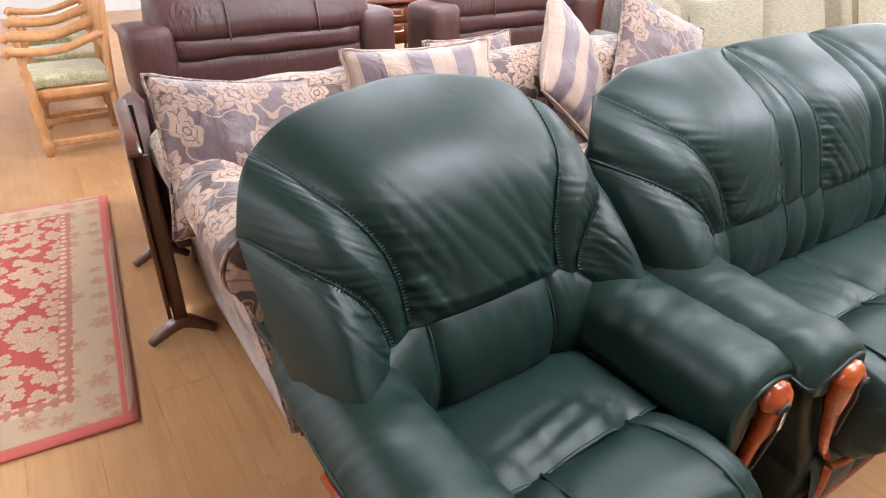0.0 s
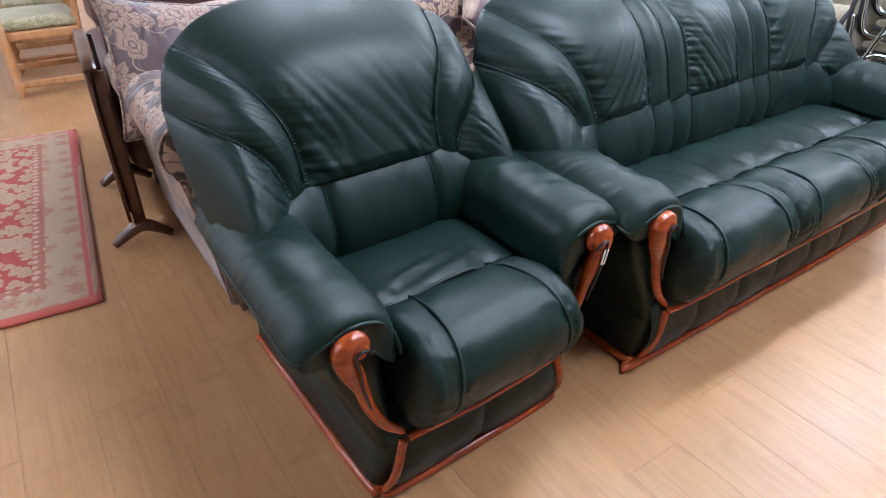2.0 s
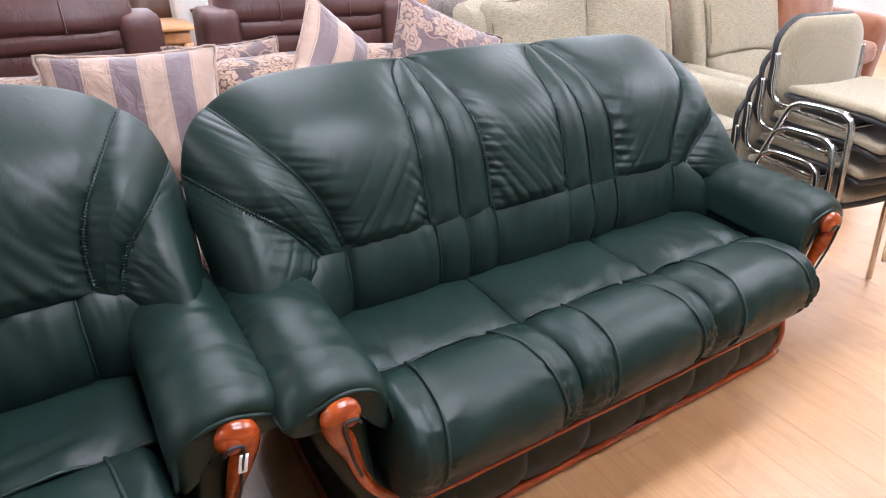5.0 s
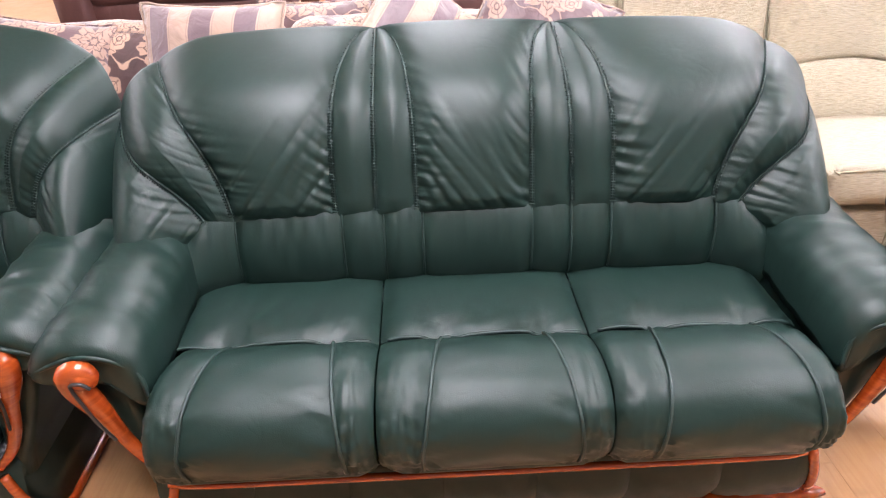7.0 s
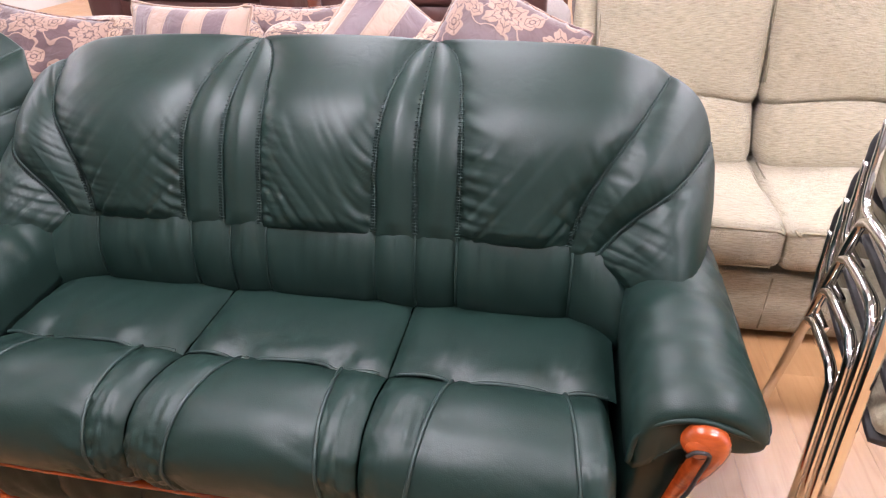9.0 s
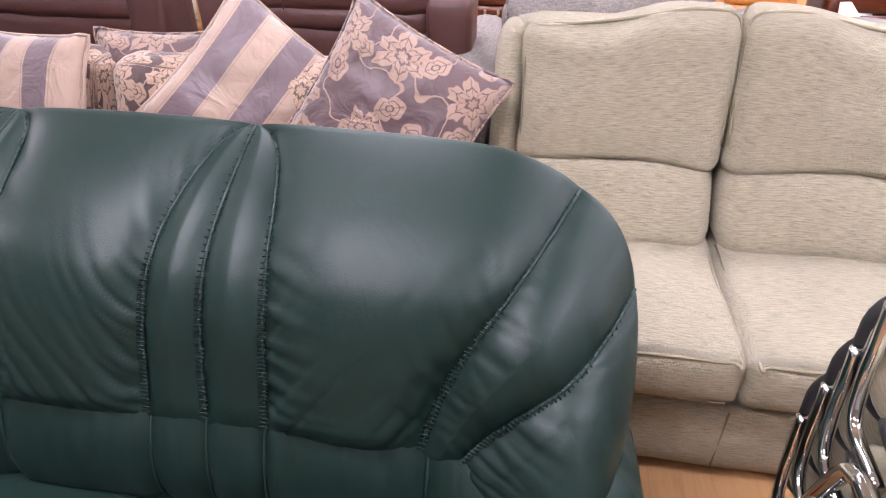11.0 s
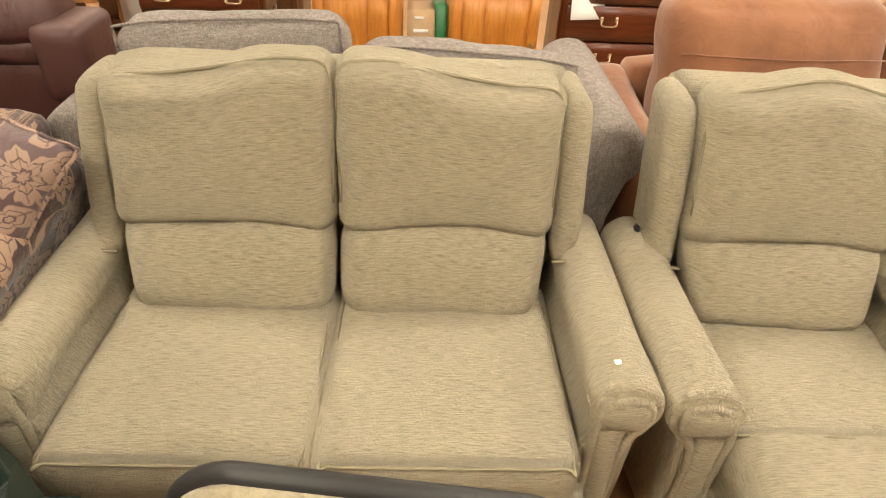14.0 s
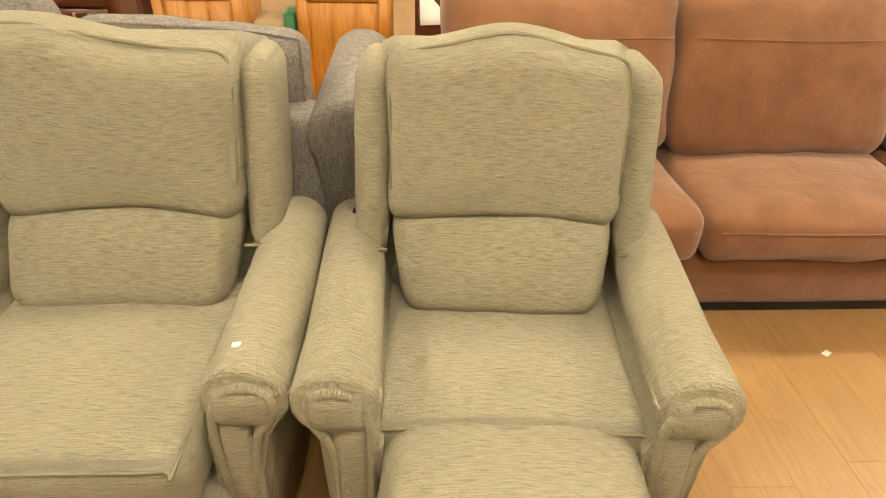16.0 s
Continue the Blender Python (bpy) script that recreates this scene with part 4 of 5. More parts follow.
        part("piping", tube([(sx * (hw + 0.0), 0.60, 0.60), (sx * (hw + 0.05), 0.60, 0.603), (sx * (hw + 0.094), 0.61, 0.60), (sx * (hw + 0.098), 0.74, 0.60)], 0.005, 6, 4), PIPING, wg)
        # rolled arm
        sect = []
        for q in range(20):
            a = -0.2 * math.pi + 1.42 * math.pi * q / 19
            sect.append((0.105 + 0.088 * math.cos(a), 0.548 + 0.082 * math.sin(a)))
        sect = [(0.14, 0.06), (0.15, 0.3), (0.155, 0.45), (0.165, 0.49)] + sect + [(0.005, 0.44), (0.0, 0.30), (0.0, 0.06)]
        rings = []
        for y, s, dz in ((0.82, 0.92, 0.012), (0.7, 0.96, 0.008), (0.5, 1.0, 0.0), (0.3, 1.0, 0.0), (0.16, 1.02, 0.002), (0.115, 1.03, 0.002), (0.10, 1.0, 0.0), (0.098, 0.94, -0.004)):
            ring = []
            for x, z in sect:
                e = 0.004 * noise.noise(Vector((x * 12, y * 9 + sx, z * 12)))
                wide = (x - 0.08) * s * (1.0 if z > 0.45 else (1.0 - 0.15 * (y < 0.2)))
                draw = 0.0 if sofa else 0.05 * max(0.0, 1 - y / 0.82)
                ring.append((sx * (hw + 0.08 + wide + e - draw), y, 0.5 + (z - 0.5) * (s if z > 0.5 else 1) + dz + e * (z > 0.3)))
            rings.append(ring if sx < 0 else ring[::-1])
        arm = part("arm", loft(rings), BEIGE, it)
        hf = hw if sofa else hw - 0.044
        face = [(sx * (hf + 0.08 + (x - 0.08) * 0.86), 0.09, z) for x, z in ((0.035, 0.08), (0.035, 0.30), (0.032, 0.42), (0.03, 0.50), (0.05, 0.565), (0.10, 0.598), (0.155, 0.585), (0.175, 0.545), (0.16, 0.505), (0.135, 0.47), (0.118, 0.40), (0.115, 0.25), (0.118, 0.08))]
        part("scroll_piping", tube(face, 0.011, 8, 5), BEIGE, arm)
        part("scroll_face", moved(softbox(0.075, 0.05, 0.44, 0.024, (6, 5, 10), (0, 0.01, 0), 0.003), Matrix.Translation((sx * (hf + 0.078), 0.105, 0.29))), BEIGE, arm)
        part("scroll_roll", moved(softbox(0.135, 0.05, 0.11, 0.024, (8, 5, 8), (0, 0.012, 0), 0.003), Matrix.Translation((sx * (hf + 0.10), 0.108, 0.545))), BEIGE, arm)
        for g in range(9):
            a = math.pi * (g + 0.5) / 9
            cx, cz = sx * (hf + 0.105), 0.548
            part("gather", tube([(cx + 0.078 * math.cos(a), 0.10, cz + 0.074 * math.sin(a), 0.6), (cx + 0.088 * math.cos(a), 0.113, cz + 0.082 * math.sin(a), 1.0), (cx + 0.085 * math.cos(a), 0.16, cz + 0.076 * math.sin(a), 0.4)], 0.006, 8, 4), BEIGE, arm)
    return it


sofa_beige = beige_seat("fabric_sofa", pose(2.202, 1.0, 0, 0, 0, -0.5), 2, "beige chenille two-seat sofa with wings and rolled arms", "sofa")
chair_beige = beige_seat("recliner_chair", pose(3.470, 0.955, 0, 0, 0, -3.2), 1, "beige chenille reclining armchair with wings and rolled arms", "armchair")
part("lever", tube([(-0.385, 0.80, 0.60), (-0.40, 0.76, 0.625), (-0.405, 0.72, 0.615)], 0.012, 8, 4), BLACK, chair_beige, "black plastic recliner lever")
tag_arm = part("price_tag", block(0.042, 0.016, 0.002, 0.0008), WHITE)
tag_arm.matrix_basis = pose(2.922, 1.173, 0.631, 0, 4, 10)
tagged(tag_arm, "small white paper tag on the beige sofa arm", "tag")
scrap = part("paper_scrap", block(0.035, 0.022, 0.002, 0.0008), WHITE)
scrap.matrix_basis = pose(4.743, 1.797, 0.001, 0, 0, 35)
tagged(scrap, "scrap of white paper on the oak floor", "paper")

# ---- floral sofa with its cushions ----
floral_sofa = thing("floral_sofa", pose(0.18, 0.96, 0), "purple-brown brocade sofa with beige flowers and rolled arms", "sofa")
FW = 1.03
part("base", moved(softbox(2 * FW + 0.1, 0.88, 0.27, 0.03, (16, 8, 5), (0, 0.01, 0), 0.004), Matrix.Translation((0, 0.50, 0.205))), FLORAL, floral_sofa)
for c in range(2):
    part("seat_cushion", moved(softbox(FW - 0.01, 0.70, 0.16, 0.05, (18, 12, 6), (0, 0.01, 0.03), 0.008, None, c), Matrix.Translation(((c - 0.5) * FW, 0.37, 0.40))), FLORAL, floral_sofa)
for c in range(2):
    part("back_cushion", moved(softbox(FW - 0.01, 0.22, 0.50, 0.08, (18, 8, 14), (0, 0.04, 0.01), 0.012, lambda x, y, z: (x, y + 0.25 * z, z), c + 5), Matrix.Translation(((c - 0.5) * FW, 0.76, 0.66))), FLORAL, floral_sofa)
part("back_frame", moved(softbox(2 * FW + 0.2, 0.2, 0.74, 0.07, (16, 6, 10), (0, 0, 0.01), 0.006, lambda x, y, z: (x, y + 0.12 * z, z)), Matrix.Translation((0, 0.90, 0.50))), FLORAL, floral_sofa)
for sx in (-1, 1):
    sect = [(-0.02, 0.08), (0.0, 0.3), (0.01, 0.5)]
    sect = [(0.10, 0.08), (0.125, 0.30), (0.16, 0.52)] + [(0.095 + 0.115 * math.cos(a), 0.66 + 0.10 * math.sin(a)) for a in (-0.25 * math.pi + 1.3 * math.pi * q / 15 for q in range(16))] + [(0.0, 0.50), (-0.01, 0.30), (-0.01, 0.08)]
    rings = []
    for y, s, dz in ((0.98, 0.9, 0.05), (0.85, 1.0, 0.045), (0.6, 1.0, 0.03), (0.3, 1.0, 0.012), (0.1, 1.02, 0.0), (0.03, 1.03, 0.0), (0.005, 0.98, -0.006), (0.0, 0.9, -0.012)):
        ring = [(sx * (FW + 0.06 + (x - 0.06) * s + 0.004 * noise.noise(Vector((x * 9, y * 8, z * 9)))), y, 0.4 + (z - 0.4) * (s if z > 0.4 else 1) + (dz if z > 0.4 else 0)) for x, z in sect]
        rings.append(ring if sx < 0 else ring[::-1])
    arm = part("arm", loft(rings), FLORAL, floral_sofa)
    lip = [(sx * (FW + 0.06 + (x - 0.06) * 1.02), 0.012, 0.4 + (z - 0.4) * 1.0) for x, z in sect]
    part("piping", tube(lip, 0.006, 6, 2), FLORAL_LIGHT, arm)
    for fy in (0.09, 0.9):
        part("foot", block(0.07, 0.07, 0.075, 0.006, (sx * (FW + 0.03), fy, 0)), DARKWOOD, floral_sofa)


def cushion(name, w, h, thick, mat, m, label, seed):
    ob = part(name, scatter_cushion(w, h, thick, seed, 26, 0.012), mat, None)
    ob.matrix_basis = m
    tagged(ob, label, "cushion", "cushions on the floral sofa")
    ed = []
    for k in range(33):
        q = k / 32 * 4
        s, f = int(q) % 4, q - int(q)
        x, z = [(-1 + 2 * f, -1), (1, -1 + 2 * f), (1 - 2 * f, 1), (-1, 1 - 2 * f)][s]
        px = x * (1 - 0.075 * (1 - z * z) * abs(x))
        pz = z * (1 - 0.075 * (1 - x * x) * abs(z))
        ed.append((px * w / 2, 0, pz * h / 2))
    part("corded_edge", tube(ed, 0.006, 6, 2), mat, ob)
    return ob


cushion("scatter_cushion", 0.56, 0.50, 0.20, FLORAL_LIGHT, pose(-0.80, 1.56, 0.745, -28, 10, 8), "plump purple brocade cushion with beige flowers, leaning back", 1.0)
cushion("scatter_cushion", 0.60, 0.50, 0.17, STRIPES, pose(-0.10, 1.57, 0.77, -22, 0, -8), "beige and purple striped satin cushion, standing upright", 2.0)
cushion("scatter_cushion", 0.55, 0.53, 0.18, STRIPES, pose(0.74, 1.66, 0.80, -30, 40, 6), "beige and purple striped satin cushion, tipped on its corner", 3.0)
cushion("scatter_cushion", 0.55, 0.53, 0.18, FLORAL_LIGHT, pose(1.20, 1.57, 0.82, -30, 24, -14), "purple brocade cushion with beige flowers, tipped on its corner", 4.0)
cushion("scatter_cushion", 0.48, 0.44, 0.16, FLORAL_LIGHT, pose(0.30, 1.80, 0.76, -20, 0, 4), "purple brocade cushion tucked behind the striped ones", 5.0)


# ---- brown leather seats, seen from behind ----
def brown_seat(name, m, w, label):
    it = thing(name, m, label, "sofa", "brown leather seats")
    part("back_panel", moved(softbox(w - 0.02, 0.10, 0.86, 0.03, (12, 5, 10), (0, 0.012, 0), 0.004, lambda x, y, z: (x, y - 0.10 * (z - 0.4), z)), Matrix.Translation((0, 0.06, 0.50))), BROWN, it)
    for sx in (-1, 1):
        part("back_corner", moved(softbox(0.17, 0.26, 0.26, 0.035, (6, 6, 6), (0, 0.008, 0.006), 0.004), Matrix.Translation((sx * (w / 2 - 0.07), 0.10, 0.92))), BROWN, it)
        part("arm", moved(softbox(0.20, 0.86, 0.56, 0.08, (8, 12, 10), (0.02, 0, 0.02), 0.006), Matrix.Translation((sx * (w / 2 - 0.09), 0.52, 0.34))), BROWN, it)
    part("back_rail", moved(softbox(w - 0.26, 0.14, 0.10, 0.035, (12, 6, 5), (0, 0.01, 0.01), 0.005), Matrix.Translation((0, 0.07, 0.955))), BROWN, it)
    pad_w = w - 0.16
    head = part("headrest", moved(softbox(pad_w, 0.24, 0.21, 0.075, (22, 8, 10), (0, 0.02, 0.02), 0.010, lambda x, y, z: (x * (1 - 0.22 * max(0.0, z + 0.02)), y + 0.35 * z, z), w), Matrix.Translation((0, 0.13, 1.075))), BROWN, it)
    for sx in (-1, 1):
        part("stitched_seam", tube([(sx * pad_w * 0.2, -0.03, 0.985), (sx * pad_w * 0.2, -0.018, 1.06), (sx * pad_w * 0.2, 0.02, 1.15), (sx * pad_w * 0.2, 0.10, 1.195)], 0.004, 6, 4), BROWN, head)
    part("seat", moved(softbox(w - 0.25, 0.70, 0.42, 0.06, (8, 8, 6), (0, 0, 0.02)), Matrix.Translation((0, 0.52, 0.25))), BROWN, it)
    for sx in (-1, 1):
        for fy in (0.1, 0.85):
            part("foot", block(0.06, 0.06, 0.07, 0.006, (sx * (w / 2 - 0.1), fy, 0)), DARKWOOD, it)
    return it


brown_seat("leather_loveseat", pose(-0.44, 2.22, 0), 1.10, "brown leather loveseat seen from behind, headrests up")
brown_seat("leather_loveseat", pose(0.83, 2.18, 0), 1.05, "brown leather loveseat seen from behind, beside the pillar")
tag_b = part("price_tag", block(0.03, 0.02, 0.002, 0.0008), WHITE)
tag_b.matrix_basis = pose(1.24, 2.24, 1.053, 0, 0, 20)
tagged(tag_b, "small white paper tag on brown leather", "tag")

# ---- grey sofa, back to back with the beige one ----
grey = thing("grey_sofa", pose(2.22, 1.99, 0, 0, 0, 0), "grey tweed two-seat sofa seen from behind with loose cushions", "sofa")
part("back_frame", moved(softbox(1.62, 0.16, 0.74, 0.04, (12, 5, 10), (0, 0.008, 0.004), 0.004), Matrix.Translation((0, 0.08, 0.44))), GREY, grey)
part("seat", moved(softbox(1.46, 0.74, 0.40, 0.06, (10, 8, 6), (0, 0, 0.02)), Matrix.Translation((0, 0.48, 0.26))), GREY, grey)
for sx, lift, ry in ((-1, 0.05, -3), (1, -0.025, 3)):
    bc = part("back_cushion", moved(softbox(0.72, 0.20, 0.50, 0.08, (16, 8, 14), (0, 0.03, 0.015), 0.012, lambda x, y, z: (x, y - 0.10 * z, z), sx), pose(sx * 0.363, 0.20, 0.80 + lift, 0, ry, 0)), GREY, grey)
    part("piping", moved(tube([(-0.345, -0.07, -0.2), (-0.345, -0.09, 0.19), (-0.30, -0.095, 0.25), (0, -0.10, 0.262), (0.30, -0.095, 0.25), (0.345, -0.09, 0.19), (0.345, -0.07, -0.2)], 0.005, 6, 4), pose(sx * 0.363, 0.20, 0.80 + lift, 0, ry, 0)), GREY, bc)
    sect = [(0.05, 0.08), (0.06, 0.5)] + [(0.03 + 0.125 * math.cos(a), 0.745 + 0.115 * math.sin(a)) for a in (-0.3 * math.pi + 1.5 * math.pi * q / 15 for q in range(16))] + [(-0.05, 0.5), (-0.05, 0.08)]
    rings = []
    for y, s in ((-0.02, 0.85), (-0.01, 0.97), (0.03, 1.0), (0.4, 1.0), (0.84, 1.0), (0.87, 0.95)):
        ring = [(sx * (0.82 + x * s), y, 0.6 + (z - 0.6) * (s if z > 0.6 else 1)) for x, z in sect]
        rings.append(ring if sx > 0 else ring[::-1])
    part("arm", loft(rings), GREY, grey)
    for fy in (0.08, 0.8):
        part("foot", block(0.06, 0.06, 0.08, 0.006, (sx * 0.8, fy, 0)), DARKWOOD, grey)

# ---- tan suede sofa ----
suede_sofa = thing("suede_sofa", pose(4.71, 1.985, 0, 0, 0, 0), "tan suede three-seat sofa with deep back cushions", "sofa")
SW = 0.887
part("base", moved(softbox(2.66, 0.86, 0.22, 0.02, (16, 6, 5), (0, 0.004, 0), 0.003), Matrix.Translation((0, 0.46, 0.165))), SUEDE, suede_sofa)
part("plinth", block(2.60, 0.80, 0.055, 0.004, (0, 0.46, 0)), BLACK, suede_sofa)
for c in range(3):
    sc = part("seat_cushion", moved(softbox(SW - 0.008, 0.78, 0.20, 0.06, (18, 14, 7), (0, 0.02, 0.03), 0.01, None, c * 2.0), Matrix.Translation(((c - 1) * SW, 0.34, 0.385))), SUEDE, suede_sofa)
    part("seam_cord", tube([((c - 1) * SW - 0.40, -0.052, 0.42), ((c - 1) * SW, -0.073, 0.425), ((c - 1) * SW + 0.40, -0.052, 0.42)], 0.003, 6, 4), SUEDE, sc)
    bc = part("back_cushion", moved(softbox(SW - 0.008, 0.28, 0.62, 0.09, (18, 10, 16), (0, 0.05, 0.02), 0.014, lambda x, y, z: (x, y + 0.28 * z, z), c * 3.0 + 1), Matrix.Translation(((c - 1) * SW, 0.60, 0.79))), SUEDE, suede_sofa)
    part("seam_cord", tube([((c - 1) * SW - 0.40, 0.485, 0.925), ((c - 1) * SW, 0.44, 0.93), ((c - 1) * SW + 0.40, 0.485, 0.925)], 0.003, 6, 4), SUEDE, bc)
part("back_frame", moved(softbox(2.74, 0.20, 0.72, 0.06, (12, 5, 10), (0, 0, 0.01), 0.004), Matrix.Translation((0, 0.86, 0.42))), SUEDE, suede_sofa)
for sx in (-1, 1):
    part("arm", moved(softbox(0.26, 0.94, 0.62, 0.09, (8, 14, 10), (0.02, 0.01, 0.02), 0.008, lambda x, y, z: (x, y, z + 0.22 * max(0.0, y) ** 1.5)), Matrix.Translation((sx * (1.5 * SW + 0.12), 0.48, 0.37))), SUEDE, suede_sofa)

pouffe = part("footstool", softbox(0.80, 0.80, 0.44, 0.14, (14, 14, 8), (0.02, 0.02, 0.03), 0.008), ROSE)
pouffe.matrix_basis = pose(1.10, 3.40, 0.24, 0, 0, 12)
tagged(pouffe, "rounded rose-brown suede footstool", "footstool")


# ---- stack of chrome chairs ----
def roundpanel(w, t, h, r, deform):
    """An upright panel with rounded corners and a soft rim, centred on its place."""

    def ring(s, y):
        pts = []
        for cx, cz, a0 in ((1, 1, 0), (-1, 1, 0.5), (-1, -1, 1.0), (1, -1, 1.5)):
            for q in range(9):
                a = math.pi * (a0 + q / 16)
                x = cx * (w / 2 - r) + r * math.cos(a)
                z = cz * (h / 2 - r) + r * math.sin(a)
                f = 1 - s / max(1e-6, math.hypot(x, z))
                pts.append(deform(x * f, y, z * f))
        return pts

    steps = [(0.10, -t / 2 - 0.004), (0.05, -t / 2 - 0.003), (0.012, -t / 2), (0.003, -t / 4), (0, 0), (0.003, t / 4), (0.012, t / 2), (0.05, t / 2 + 0.003), (0.10, t / 2 + 0.004)]
    return loft([ring(s, y) for s, y in steps])


def stacking_chair(m):
    it = thing("stacking_chair", m, "chrome stacking chair with beige cloth seat and back", "chair", "stack of chairs")
    hw = 0.285
    for sx in (-1, 1):
        part("leg_frame", tube([(sx * hw, 0.0, 0.0), (sx * hw, 0.03, 0.25), (sx * hw, 0.058, 0.46), (sx * hw, 0.085, 0.50), (sx * hw, 0.13, 0.512), (sx * hw, 0.25, 0.506), (sx * hw, 0.29, 0.495), (sx * hw, 0.325, 0.455), (sx * hw, 0.39, 0.25), (sx * hw, 0.47, 0.0)], 0.0125, 10, 5), CHROME, it, "bright chrome tube legs")
        part("side_bar", tube([(sx * (hw - 0.03), 0.06, 0.455), (sx * (hw - 0.03), 0.32, 0.465)], 0.009, 8, 2), CHROME, it)
        part("back_post", tube([(sx * (hw - 0.035), 0.30, 0.47), (sx * (hw - 0.03), 0.40, 0.475), (sx * (hw - 0.03), 0.435, 0.53), (sx * (hw - 0.03), 0.445, 0.60), (sx * (hw - 0.03), 0.455, 0.66)], 0.011, 8, 5), CHROME, it)
        part("bolt", tube([(sx * (hw - 0.04), 0.09, 0.46), (sx * hw, 0.09, 0.47)], 0.006, 8, 1), CHROME, it)
    part("cross_bar", tube([(-hw + 0.03, 0.10, 0.45), (hw - 0.03, 0.10, 0.45)], 0.009, 8, 1), CHROME, it)

    def seat_shape(t, inset, thick, zc):
        def de(x, y, z):
            n = -y / 0.24
            return (x * (1 - 0.05 * max(0, -n)), y, z - 0.05 * max(0.0, n - 0.45) ** 1.6 + 0.012 * (x / 0.25) ** 2)

        return moved(softbox(0.50 - inset, 0.48 - inset, thick, min(thick * 0.49, 0.022), (14, 12, 5), (0, 0, 0.012), 0, de), Matrix.Translation((0, 0.16, zc)))

    part("seat_pan", seat_shape(it, 0.0, 0.022, 0.492), BLACK, it, "black edging")
    part("seat_pad", seat_shape(it, 0.012, 0.036, 0.518), CHAIRCLOTH, it)

    def back_shape(inset, thick, dy):
        def de(x, y, z):
            k = z / 0.165
            side = 1 - (x / 0.25) ** 2
            return (x * (1 - 0.10 * max(0.0, k) ** 3), y + 0.12 * (z + 0.165) - 0.028 * side, z + 0.03 * side * max(0.0, k) - 0.02 * side * max(0.0, -k))

        return moved(roundpanel(0.51 - inset, thick, 0.33 - inset, 0.09, de), Matrix.Translation((0, 0.445 + dy, 0.615)))

    part("back_shell", back_shape(0.0, 0.026, 0.012), BLACK, it, "black edging")
    part("back_pad", back_shape(0.018, 0.03, -0.008), CHAIRCLOTH, it)
    part("back_rear_pad", back_shape(0.075, 0.03, 0.026), CHAIRCLOTH, it)
    return it


STACK = pose(2.35, 0.17, 0, 0, 0, -7)
one = stacking_chair(STACK)
for level in range(1, 4):
    copy_thing(one, STACK @ pose(0, -0.034 * level, 0.108 * level))

# ---- rug and folded table ----
RUG_W, RUG_L = 1.45, 2.0
rug = part("rug", moved(softbox(RUG_W, RUG_L, 0.014, 0.006, (30, 40, 3), (0, 0, 0), 0.0), Matrix.Translation((0, 0, 0.007))), rug_material(RUG_W, RUG_L))
rug.matrix_basis = pose(-1.235, 2.355, 0, 0, 0, -5.0) @ pose(-RUG_W / 2, 0, 0)
tagged(rug, "red and cream patterned wool rug on the floor", "rug")

table = thing("folding_table", pose(-1.085, 2.06, 0, 0, 0, -5), "dark oak drop-leaf table standing folded beside the floral sofa", "table")
part("tabletop", block(0.05, 0.72, 0.018, 0.006, (0, 0, 0.742)), DARKWOOD, table)
part("leaf", block(0.018, 0.72, 0.62, 0.005, (-0.016, 0, 0.12)), DARKWOOD, table)
for sy in (-1, 1):
    part("post", block(0.05, 0.03, 0.66, 0.005, (0.02, sy * 0.33, 0.08)), DARKWOOD, table)
    part("trestle_foot", tube([(-0.10, sy * 0.33, 0.018, 0.7), (-0.06, sy * 0.33, 0.045, 0.9), (0.02, sy * 0.33, 0.085, 1.2), (0.09, sy * 0.33, 0.05, 0.9), (0.13, sy * 0.33, 0.018, 0.7)], 0.025, 10, 5, 0.8), DARKWOOD, table)
part("stretcher", block(0.02, 0.62, 0.06, 0.004, (0, 0, 0.14)), DARKWOOD, table)


